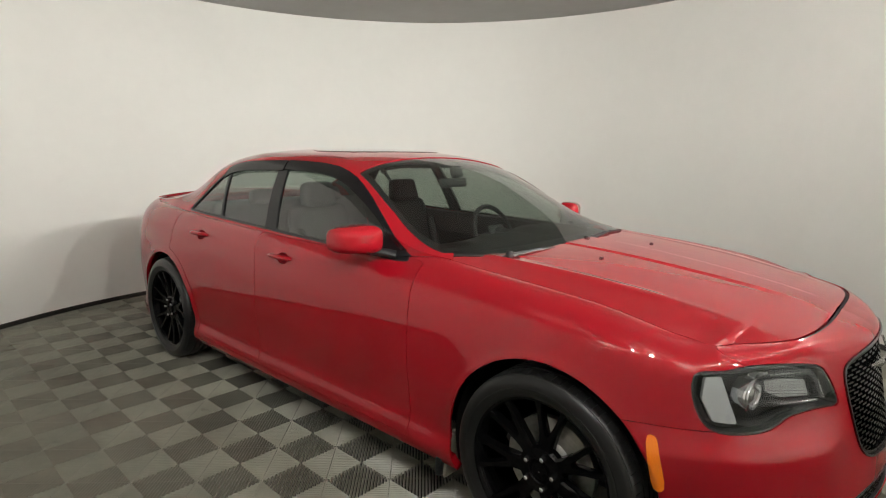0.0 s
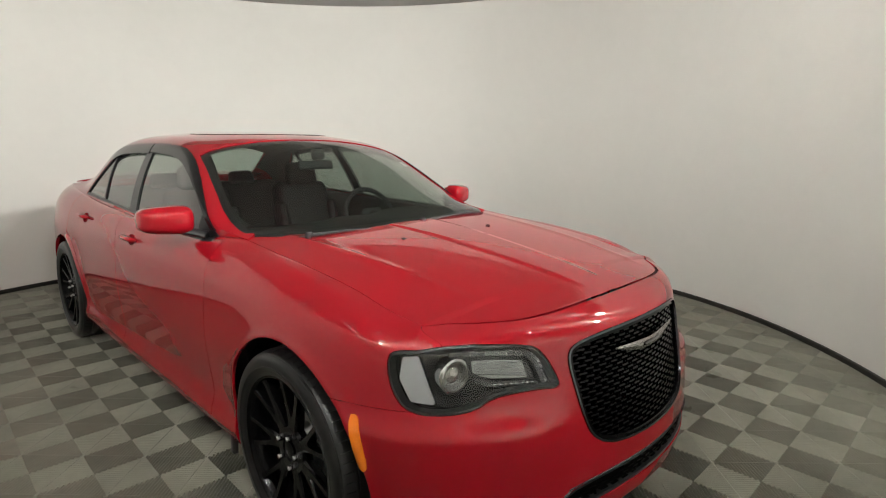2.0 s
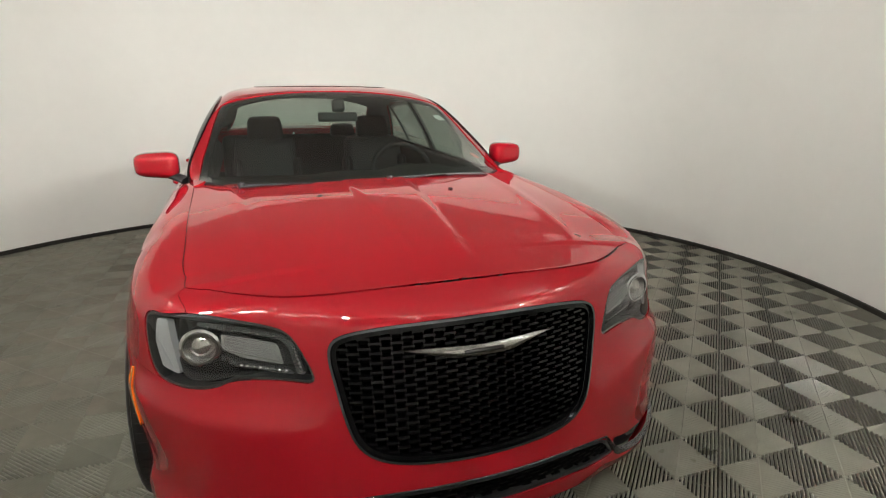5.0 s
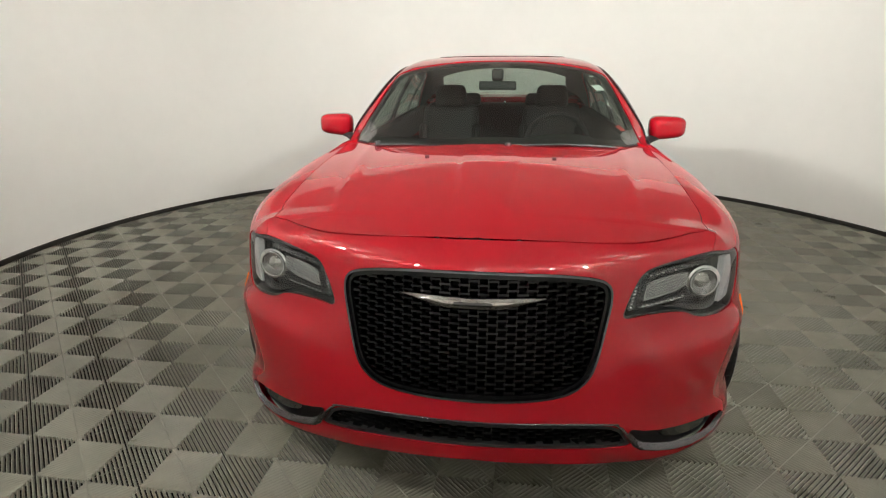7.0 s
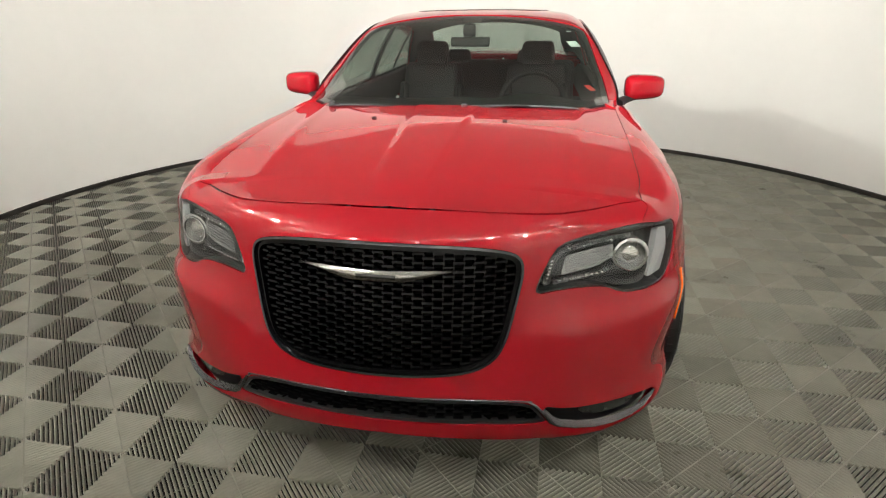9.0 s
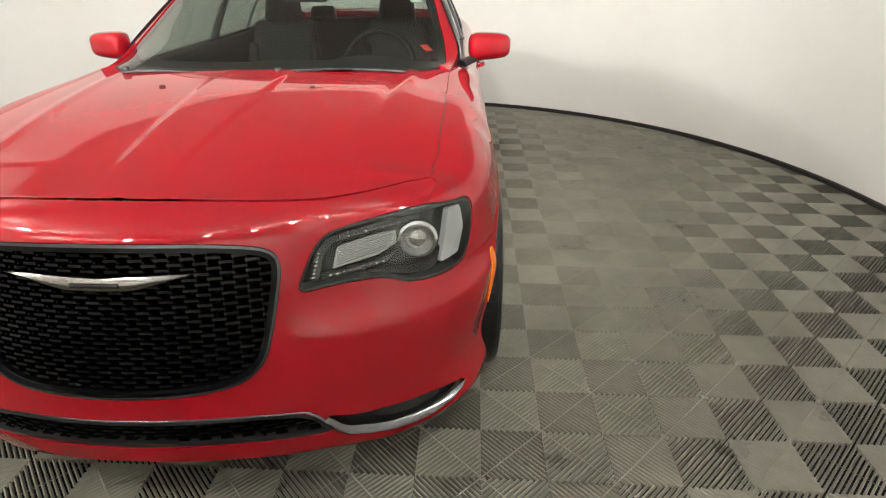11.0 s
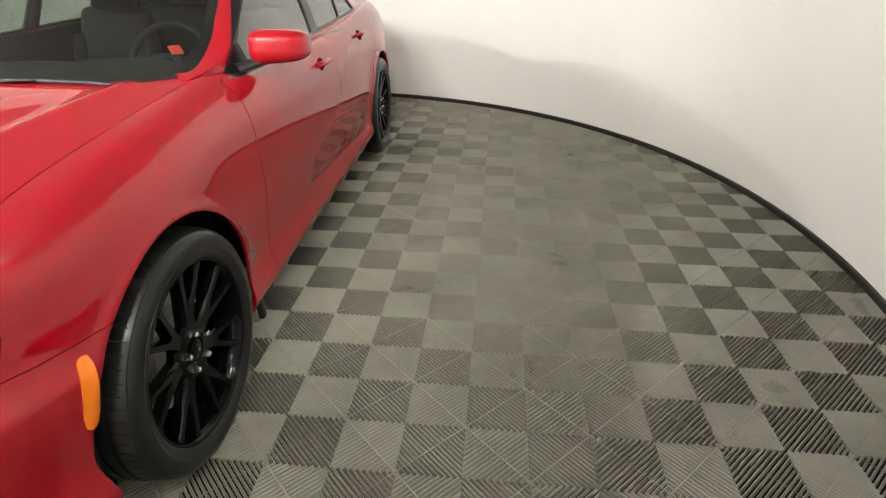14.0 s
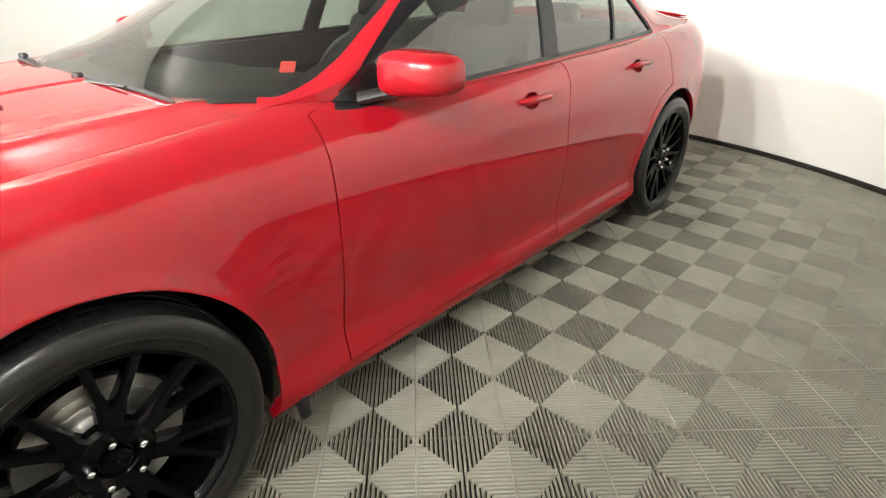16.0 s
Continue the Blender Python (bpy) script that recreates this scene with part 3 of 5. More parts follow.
def build_floor():
    verts, faces, kinds = tile_mesh()
    me = bpy.data.meshes.new("tile")
    me.from_pydata(verts, [], faces)
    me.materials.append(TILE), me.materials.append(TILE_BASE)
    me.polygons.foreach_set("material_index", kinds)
    me.update()
    bm = bmesh.new()
    box(bm, pose(ROOM_X, -1.3, -0.070), (8.4, 11.2, 0.10))
    floor = tagged(part("floor", bm, TILE_BASE), "grey ribbed plastic tile floor laid as a chequerboard", "floor", kind="structure")
    c, s = math.cos(radians(TILE_TURN)), math.sin(radians(TILE_TURN))
    spots = []
    for i in range(-30, 31):
        for j in range(-30, 31):
            x = TILE_AT[0] + TILE_SIZE * (c * (i + 0.5) - s * (j + 0.5))
            y = TILE_AT[1] + TILE_SIZE * (s * (i + 0.5) + c * (j + 0.5))
            if math.hypot(x - ROOM_X, y - ROOM_Y) < ROOM_R + 0.21 or (abs(x) < 1.9 and -6.3 < y < 0):
                spots.append((math.hypot(x - 0.3, y + 1.6), x, y))
    spots.sort()
    for _, x, y in spots[:300]:
        t = new("tile", me)
        t.parent = floor
        t.matrix_basis = pose(x, y, 0, 0, 0, TILE_TURN)
    base = np.array(verts)
    rot = np.array([[c, s, 0], [-s, c, 0], [0, 0, 1]])
    all_v, all_f, all_k = [], [], []
    for n, (_, x, y) in enumerate(spots[300:]):
        all_v.append(base @ rot + (x, y, 0))
        all_f += [[q + n * len(verts) for q in f] for f in faces]
        all_k += kinds
    me2 = bpy.data.meshes.new("tiles")
    me2.from_pydata(np.concatenate(all_v).tolist(), [], all_f)
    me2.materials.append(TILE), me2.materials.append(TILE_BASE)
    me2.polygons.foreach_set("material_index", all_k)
    rest = tagged(new("tiles", me2), "further ribbed plastic tiles of the floor", kind="stuff")
    rest.parent = floor


# ---- car: painted body ----
car = tagged(new("car"), "glossy red four-door saloon car with black wheels, parked on the tiles", "car")
GAP = 0.0022
S_DOOR, S_MID = station(-0.897), station(0.27)
ARCH_R = 0.410


def arch_out(y, z, hy, r=ARCH_R):
    """Positive outside a wheel arch."""
    d = np.hypot(y - hy, z - 0.356)
    return np.where(z < 0.356, np.maximum(d - r, np.abs(y - hy) - r), d - r)


def both(half):
    """A closed outline from its half with x >= 0, from the middle's top to the middle's bottom."""
    return half + [(-x, z) for x, z in half[::-1] if x > 0]


GRILLE = rounded(both([(0, 0.836), (0.15, 0.833), (0.26, 0.827), (0.358, 0.812), (0.392, 0.788), (0.396, 0.745), (0.386, 0.69), (0.364, 0.575), (0.338, 0.512), (0.28, 0.475), (0.18, 0.461), (0, 0.456)]), 2)
# outlines in stations along the body and heights
HEADLIGHT = rounded([(0.455, 0.684), (0.472, 0.728), (0.505, 0.782), (0.54, 0.818), (0.60, 0.829), (0.68, 0.836), (0.77, 0.841), (0.86, 0.841), (0.93, 0.832), (1.01, 0.829), (1.03, 0.812), (1.025, 0.745), (0.995, 0.68), (0.955, 0.652), (0.89, 0.645),
                     (0.81, 0.646), (0.745, 0.655), (0.695, 0.680), (0.62, 0.688), (0.54, 0.690)], 1)
INTAKE = rounded(both([(0, 0.394), (0.20, 0.392), (0.34, 0.383), (0.44, 0.362), (0.475, 0.315), (0.49, 0.285), (0.44, 0.284), (0.25, 0.308), (0, 0.314)]), 1)
FOG = rounded([(0.470, 0.352), (0.56, 0.327), (0.65, 0.318), (0.77, 0.308), (0.85, 0.297), (0.93, 0.280), (0.925, 0.262), (0.87, 0.238), (0.80, 0.224), (0.69, 0.226), (0.57, 0.250), (0.525, 0.262)], 1)
MARKER = rounded([(1.106, 0.612), (1.118, 0.628), (1.142, 0.624), (1.126, 0.54), (1.112, 0.462), (1.090, 0.450), (1.076, 0.472), (1.092, 0.55)], 1)
HANDLES = ((0.055, 0.905), (1.005, 0.935))
WIN = rounded([(-0.835, 0.985), (-0.76, 1.022), (-0.61, 1.122), (-0.385, 1.268), (-0.24, 1.338), (-0.06, 1.382), (0.25, 1.400), (0.62, 1.396), (0.88, 1.386), (1.04, 1.356), (1.13, 1.29), (1.27, 1.17), (1.405, 1.066), (1.36, 1.055), (0.6, 1.030), (0, 1.008), (-0.4, 0.995)], 1)


def nose_split(z, s):
    """Positive on the bumper's side of its seam with the front wing."""
    return np.maximum(0.86 + 0.085 * sstep(0.838, 0.884, z) - s, np.minimum(0.655 - z, 1.45 - s))


def seam(z):
    return 0.365 - 0.045 * sstep(1.03, 0.80, z)


def back_seam(y, z):
    return np.minimum(1.43 - y, np.hypot(y - 1.526, z - 0.356) - ARCH_R - 0.045 + 10 * np.maximum(z - 0.95, 0))


def handle_cup(y, z):
    out = 1.0
    for hy, hz in HANDLES:
        out = np.minimum(out, (np.hypot((y - hy) / 0.052, (z - hz) / 0.030) - 1) * 0.03)
    return out


def build_body():
    us = np.arange(-1.42, 1.4201, 0.009)
    vs = np.r_[np.linspace(0, 1, 66), np.linspace(1, 2, 18)[1:]]

    def bumper(x, y, z, u, v):
        s = np.abs(u)
        return [nose_split(z, s) - GAP * 0.5, arch_out(y, z, HUBS[0][0]), -inside(GRILLE, x, z), -inside(HEADLIGHT, s, z), -inside(INTAKE, x, z), -inside(FOG, s, z)]
    panel("front_bumper", trim(lower, us, vs, bumper, flange=0.02), PAINT, car)
    for mirror in (False, True):
        us = np.arange(0.78, S_DOOR + 0.24, 0.011)

        def wing(x, y, z, u, v):
            return [-nose_split(z, u) - GAP * 0.5, arch_out(y, z, HUBS[0][0]), -inside(HEADLIGHT, u, z), -0.897 - y - GAP + 10 * np.maximum(z - 1.0, 0)]
        panel("front_wing", trim(lower, us, vs, wing, mirror, 0.011), PAINT, car)
        us = np.arange(S_DOOR - 0.02, S_MID + 0.10, 0.014)

        def front_door(x, y, z, u, v):
            return [y + 0.897 - GAP - 10 * np.maximum(z - 1.0, 0), seam(z) - y - GAP, z - 0.262, handle_cup(y, z), -inside(WIN, y, z)]
        panel("front_door", trim(lower, us, vs, front_door, mirror, 0.02), PAINT, car)
        us = np.arange(S_MID - 0.14, station(1.62), 0.012)

        def rear_door(x, y, z, u, v):
            return [y - seam(z) - GAP, back_seam(y, z) - GAP, z - 0.262, arch_out(y, z, 1.526), handle_cup(y, z), -inside(WIN, y, z)]
        panel("rear_door", trim(lower, us, vs, rear_door, mirror, 0.02), PAINT, car)
        us = np.arange(station(0.9), S_END + 0.001, 0.014)

        def quarter(x, y, z, u, v):
            return [-back_seam(y, z) - GAP, arch_out(y, z, 1.526), y - 1.0, -inside(WIN, y, z)]
        panel("rear_wing", trim(lower, us, vs, quarter, mirror, 0.02), PAINT, car)
        us = np.arange(station(-1.2), station(1.2), 0.02)

        def sill(x, y, z, u, v):
            return [0.262 - z - GAP, arch_out(y, z, HUBS[0][0]), arch_out(y, z, 1.526)]
        panel("sill", trim(lower, us, np.linspace(0, 0.2, 12), sill, mirror, 0.03), PAINT, car)
    ss = np.r_[np.linspace(0.02, 1.05, 110), np.linspace(1.05, 2.3, 80)[1:]]
    panel("bonnet", trim(hood, ss, np.linspace(0, 2, 281), lambda x, y, z, u, v: [-1.175 + 0.25 * (np.abs(x) / 0.76) ** 3.2 - y, u + 1.0 + 0 * x], flange=0.015), PAINT, car)

    # dark strip added to shade the shut line round the bonnet
    bm = bmesh.new()
    line = np.stack(lower(np.linspace(-2.02, 2.02, 240), np.full(240, 2.0)), -1)
    line[:, 1] += 0.007
    tube(bm, [(x * 0.997, y, z - 0.0125) for x, y, z in line], 0.0085, 6)
    part("bonnet_gap_strip", bm, LINER, car, "black strip that darkens the shut line")

    def deck(s, w):
        ex, ey, ez = lower(s, np.full_like(s, 2.0))
        return ex * (1 - w), ey + 0 * w, ez + 0.03 * (1 - np.abs(1 - w) ** 2)
    panel("boot_lid", trim(deck, np.linspace(station(1.75), S_END, 60), np.linspace(0, 2, 41), lambda x, y, z, u, v: [y - 1.9], flange=0.015), PAINT, car)
    bm = bmesh.new()
    pts = [(x, 2.40 - 0.16 * (x / 0.66) ** 2, 1.120 - 0.02 * (x / 0.66) ** 2) for x in np.linspace(-0.66, 0.66, 25)]
    tube(bm, pts, [0.010 + 0.024 * (1 - abs(x / 0.66) ** 6) for x in np.linspace(-0.66, 0.66, 25)], 12, 0.35)
    part("boot_spoiler", bm, PAINT, car)


def screen_keep(x, y):
    a = np.abs(x)
    post = np.interp(y, (-0.9, -0.75, -0.6, -0.3), (0.030, 0.055, 0.060, 0.032))
    return np.minimum(np.minimum(pillar_x(y) - post - a, -0.20 - 0.045 * (a / 0.6) ** 2 - y), 0.6 * (y + 0.975 - 1.28 * (a - 0.70)))


def rear_screen_keep(x, y):
    return np.minimum(pillar_x(y) - 0.09 - np.abs(x), np.minimum(y - 1.22 - 0.10 * (np.abs(x) / 0.6) ** 2, 2.0 - y))


def b_pillar(y, z):
    """Positive on the dark pillar between the doors."""
    return np.minimum(y - (0.275 + 0.26 * (z - 1.04)), (0.385 + 0.21 * (z - 1.04)) - y)


def build_glasshouse():
    ys = np.arange(-1.18, 2.08, 0.0125)
    vs = np.r_[np.linspace(0, 0.84, 30), np.linspace(0.84, 1.16, 18)[1:], np.linspace(1.16, 2, 22)[1:]]
    vs = np.r_[vs, (4 - vs[:-1])[::-1]]

    def shell(x, y, z, u, v):
        side = (v < 1.1) | (v > 2.9)
        win = np.where(side, inside(WIN, y, z), -1)
        return [-win, np.where((v < 0.9) | (v > 3.1), 1, -screen_keep(x, y)), np.where(side, 1, -rear_screen_keep(x, y)), y + 0.99 - 0.045 * (1 - sstep(0.68, 0.75, np.abs(x))) - 1.28 * np.minimum(np.abs(x) - 0.70, 0)]
    panel("roof", trim(upper, ys, vs, shell, flange=0.02), PAINT, car)
    panel("sunroof", trim(upper, np.arange(-0.1, 0.9, 0.02), np.linspace(1.1, 2.9, 60), lambda x, y, z, u, v: [inside(rounded([(-0.43, 0.0), (0.43, 0.0), (0.43, 0.62), (-0.43, 0.62)], 2), x, y)], flange=0.004, shift=0.003), DARK_GLASS, car, "dark glass sunroof")
    vs2 = np.linspace(1.0, 3.0, 90)
    ws_y = np.arange(-1.3, -0.0, 0.018)
    panel("windscreen", trim(upper, ws_y, vs2, lambda x, y, z, u, v: [screen_keep(x, y) + 0.004], flange=0, shift=-0.004), GLASS, car, "clear green-tinted windscreen")
    panel("windscreen_border", trim(upper, ws_y, vs2, lambda x, y, z, u, v: [screen_keep(x, y) + 0.010, np.maximum(0.030 - screen_keep(x, y), np.minimum(0.055 - np.abs(x), y + 0.33))], flange=0.004, shift=-0.009), BLACK_SATIN, car)
    panel("rear_window", trim(upper, np.arange(1.1, 2.1, 0.02), vs2, lambda x, y, z, u, v: [rear_screen_keep(x, y) + 0.008], flange=0, shift=-0.006), GLASS, car)
    panel("headlining", trim(upper, np.arange(-0.3, 1.5, 0.04), np.linspace(0.95, 3.05, 50), lambda x, y, z, u, v: [-0.02 - screen_keep(x, y), -0.01 - rear_screen_keep(x, y)], flange=0, shift=-0.035), CABIN, car)
    for mirror in (False, True):
        v1 = np.linspace(0, 1.1, 70)
        wy = np.arange(-0.95, 1.5, 0.012)

        def glass(lo, hi):
            return lambda x, y, z, u, v: [inside(WIN, y, z) - 0.008, lo(y, z), hi(y, z)]
        panes = (("front_side_window", lambda y, z: y + 0.60 + 0.15 * (z - 1.0), lambda y, z: 0.295 + 0.26 * (z - 1.04) - y),
                 ("rear_side_window", lambda y, z: y - 0.365 - 0.21 * (z - 1.04), lambda y, z: 0.915 + 0.35 * (z - 1.08) - y),
                 ("quarter_window", lambda y, z: y - 0.935 - 0.35 * (z - 1.08), lambda y, z: 2.0 - y))
        for name, lo, hi in panes:
            panel(name, trim(upper, wy, v1, glass(lo, hi), mirror, 0, -0.010), SIDE_GLASS, car)

        def frame_keep(x, y, z, u, v):
            d = inside(WIN, y, z)
            ring = 0.015 - d
            solid = np.maximum(np.maximum(ring, b_pillar(y, z)), np.maximum(0.012 - np.abs(y - 0.925 - 0.35 * (z - 1.08)), -0.60 - 0.15 * (z - 1.0) - y))
            return [d + 0.004, solid]
        panel("window_trim", trim(upper, wy, v1, frame_keep, mirror, 0.012, -0.002), BLACK_TRIM, car)
        panel("window_trim", trim(lower, np.arange(S_DOOR - 0.1, station(-0.4), 0.012), np.linspace(1, 2, 30), lambda x, y, z, u, v: [inside(WIN, y, z) + 0.004], mirror, 0.012, -0.002), BLACK_TRIM, car)

        def visor(front):
            def keep(x, y, z, u, v):
                d = inside(WIN, y, z)
                low = z - (1.03 if front else 1.25)
                wide = 0.012 + 0.032 * sstep(1.12, 1.32, z) if front else 0.048
                part_ = (0.378 - y) if front else np.minimum(y - 0.392, 1.05 - y)
                return [wide - d, d + 0.006, low, part_]
            return keep
        panel("pillar_lining", trim(upper, np.arange(-0.86, 1.6, 0.03), np.linspace(0, 1.12, 26), lambda x, y, z, u, v: [-inside(WIN, y, z) + 0.004], mirror, 0, -0.018), CABIN, car, "dark inner lining of the window pillars")
        for front in (True, False):
            panel("window_visor", trim(upper, wy, v1, visor(front), mirror, 0.012, 0.009), SMOKE, car, "smoked plastic wind deflector")


build_body()
build_glasshouse()


# ---- car: lamps, grille, trim ----
def lower_points(s, z):
    """Places and outward directions of the body at arrays of stations and heights."""
    s, z = np.asarray(s, float), np.asarray(z, float)
    zb, zs, ze = bottom_z(np.abs(s)), shoulder_z(np.abs(s)), edge_z(np.abs(s))
    sa = np.abs(s)
    cy, d0 = plan_y(sa), lower_d(sa, zs, plan_y(sa))
    ka = nose_knee(zs, ze, d0, edge_d(sa), (d0 - lower_d(sa, zs - 0.01, cy)) / 0.01)
    h, k2 = np.clip(z - zs, 0, ze - zs), ze - zs - 2 * ka
    k2 = np.where(np.abs(k2) < 1e-5, 1e-5, k2)
    rolled = (np.sqrt(np.maximum(ka * ka + k2 * h, 0)) - ka) / k2
    round_ = np.arcsin(np.clip(h / (ze - zs), 0, 1)) * 2 / math.pi
    v = np.where(z < zs, (z - zb) / (zs - zb), 1 + round_ + nose_roll(sa) * (rolled - round_))
    f = lambda a, b: np.stack(lower(a, b), -1)
    n = np.cross(f(s + 0.01, v) - f(s - 0.01, v), f(s, v + 0.02) - f(s, v - 0.02))
    return f(s, v), n / np.linalg.norm(n, axis=-1, keepdims=True)


def nose_points(x, z):
    """The same at distances x from the middle."""
    x, z = np.asarray(x, float), np.asarray(z, float)
    lo, hi = np.zeros_like(x), np.full_like(x, 1.2)
    for _ in range(22):
        mid = (lo + hi) / 2
        near = lower_points(mid, z)[0][..., 0] < np.abs(x)
        lo, hi = np.where(near, mid, lo), np.where(near, hi, mid)
    return lower_points(np.where(x < 0, -lo, lo), z)


def on_lower(s, z):
    p, n = lower_points(np.array([s]), np.array([z]))
    return Vector(p[0]), Vector(n[0])


def on_nose(x, z):
    p, n = nose_points(np.array([x]), np.array([z]))
    return Vector(p[0]), Vector(n[0])


def build_headlights():
    for mirror in (False, True):
        side = -1 if mirror else 1
        top = new("headlight")
        top.parent = car
        us, vs = np.arange(0.42, 1.06, 0.008), np.r_[np.linspace(0.55, 1, 40), np.linspace(1, 1.6, 14)[1:]]

        def zone(poly, grow=0.0):
            return lambda x, y, z, u, v: [inside(poly, u, z) + grow]
        panel("lens", trim(lower, us, vs, zone(HEADLIGHT, -0.003), mirror, 0.0, -0.002), CLEAR, top, "clear polished lens")
        panel("rim", trim(lower, us, vs, lambda x, y, z, u, v: [inside(HEADLIGHT, u, z) - 0.001, 0.007 - inside(HEADLIGHT, u, z)], mirror, 0.05, -0.005), BLACK_SATIN, top)
        panel("housing", trim(lower, us, vs, zone(HEADLIGHT, 0.004), mirror, 0.0, -0.055), HOUSING, top)
        # grey light guide along the inner edge and under the top edge, with a row of small clear lights
        upper_ring = [(0.492, 0.70), (0.518, 0.772), (0.552, 0.803), (0.70, 0.818), (0.83, 0.825), (0.83, 0.811), (0.70, 0.803), (0.565, 0.789), (0.540, 0.765), (0.518, 0.705)]
        panel("light_guide", trim(lower, us, vs, zone(upper_ring), mirror, 0.02, -0.024), GUIDE, top, "grey daytime running light strip")
        for q in np.linspace(0, 1, 9):
            bm = bmesh.new()
            p, n = on_lower((0.585 + 0.20 * q) * side, 0.799 + 0.012 * q)
            bmesh.ops.create_icosphere(bm, subdivisions=1, radius=0.0042, matrix=Matrix.Translation(p - n * 0.023))
            part("guide_dot", bm, CHROME, top)
        # cut-glass facets down the inner strip and along the lower one
        cuts = [(0.503 + 0.022 * q, 0.712 + 0.058 * q) for q in np.linspace(0, 1, 7)] + [(0.548 + 0.15 * q, 0.7105 + 0.006 * q) for q in np.linspace(0, 1, 9)]
        for cs, cz in cuts:
            bm = bmesh.new()
            p, n = on_lower(cs * side, cz)
            box(bm, Matrix.Translation(p - n * 0.022) @ n.to_track_quat("Z", "Y").to_matrix().to_4x4(), (0.010, 0.006, 0.004), 0.0018, 1)
            part("facet", bm, CHROME, top)
        # signal reflector with raised ribs
        signal = [(0.560, 0.722), (0.580, 0.776), (0.67, 0.786), (0.752, 0.790), (0.748, 0.752), (0.69, 0.733)]
        panel("signal_reflector", trim(lower, us, vs, zone(signal), mirror, 0.02, -0.034), REFLECTOR, top, "ribbed silver reflector")
        for q in np.linspace(0.12, 0.88, 5):
            bm = bmesh.new()
            tube(bm, [on_lower(sx * side, (0.726 + (sx - 0.565) * 0.12) * (1 - q) + (0.775 + (sx - 0.565) * 0.085) * q)[0] - on_lower(sx * side, 0.76)[1] * 0.032 for sx in np.linspace(0.572 + 0.012 * q, 0.742, 9)], 0.0028, 6)
            part("reflector_rib", bm, REFLECTOR, top)
        lower_ring = [(0.525, 0.700), (0.62, 0.706), (0.70, 0.710), (0.745, 0.725), (0.742, 0.738), (0.695, 0.723), (0.62, 0.717), (0.53, 0.712)]
        panel("lower_guide", trim(lower, us, vs, zone(lower_ring), mirror, 0.02, -0.026), GUIDE, top, "grey lower light strip")
        outer = [(0.935, 0.815), (0.985, 0.812), (0.992, 0.745), (0.955, 0.68), (0.875, 0.672), (0.905, 0.74)]
        panel("side_reflector", trim(lower, us, vs, zone(outer), mirror, 0.02, -0.014), PALE, top, "pale translucent side reflector")
        shelf = rounded([(0.52, 0.692), (0.70, 0.700), (0.76, 0.682), (0.86, 0.682), (0.895, 0.735), (0.88, 0.69), (0.86, 0.662), (0.76, 0.668), (0.69, 0.692)], 1)
        panel("bezel", trim(lower, us, vs, zone(shelf), mirror, 0.02, -0.020), HOUSING, top)
        p, n = on_lower(0.818 * side, 0.752)
        p = p - n * 0.034
        aim = Vector((0.18 * side, -1, 0.0)).normalized()
        m = Matrix.Translation(p) @ aim.to_track_quat("X", "Z").to_matrix().to_4x4()
        bm = bmesh.new()
        lathe(bm, [(-0.03, 0.050), (0.006, 0.054), (0.012, 0.053), (0.014, 0.046), (0.018, 0.045), (0.018, 0.041), (0.004, 0.039), (-0.004, 0.036)], 40)
        bmesh.ops.transform(bm, matrix=m, verts=bm.verts)
        part("projector_ring", bm, CHROME, top, "chrome ring")
        bm = bmesh.new()
        lathe(bm, [(0.016, 0.0005), (0.0145, 0.012), (0.010, 0.023), (0.002, 0.032), (-0.006, 0.0365)], 32)
        bmesh.ops.transform(bm, matrix=m, verts=bm.verts)
        part("projector_lens", bm, PROJECTOR, top, "round glass projector lens")


def honeycomb(bm, outline, x0, x1, z0, z1, px, pz, bar, deep, sink, half):
    """A flattened honeycomb of bars inside an outline on the nose."""
    cols, rows = int((x1 - x0) / px) + 2, int((z1 - z0) / pz) + 2

    todo = []
    for r in range(rows):
        z = z0 + r * pz
        for c in range(-cols // 2 - 1, cols // 2 + 2):
            x = (c + 0.5 * (r % 2)) * px
            if float(inside(outline, np.array([x]), np.array([z]))[0]) < 0.006:
                continue
            todo.append((x - half, z, x + half, z, bar))
            for sx in (-1, 1):
                todo.append((x + sx * half * 0.9, z, x + sx * (px / 2 - half * 0.9), z + pz, bar * 0.62))
    td = np.array(todo)
    pa_, na_ = nose_points(td[:, 0], td[:, 1])
    pb_, nb_ = nose_points(td[:, 2], td[:, 3])
    for pa, na, pb, nb, thick in zip(pa_ - na_ * sink, na_, pb_ - nb_ * sink, nb_, td[:, 4]):
        if thick < bar:
            pa, pb = pa - na * 0.009, pb - nb * 0.009
        t = (pb - pa) / np.linalg.norm(pb - pa)
        q = np.cross(t, na)
        q = q / np.linalg.norm(q) * thick / 2
        ring = []
        for p, nn in ((pa, na), (pb, nb)):
            ring.append([bm.verts.new(v) for v in (p + q * 0.6, p - q * 0.6, p - q - nn * deep, p + q - nn * deep)])
        for i in range(4):
            bm.faces.new((ring[0][i], ring[0][(i + 1) % 4], ring[1][(i + 1) % 4], ring[1][i]))
        bm.faces.new(ring[0][::-1]), bm.faces.new(ring[1])


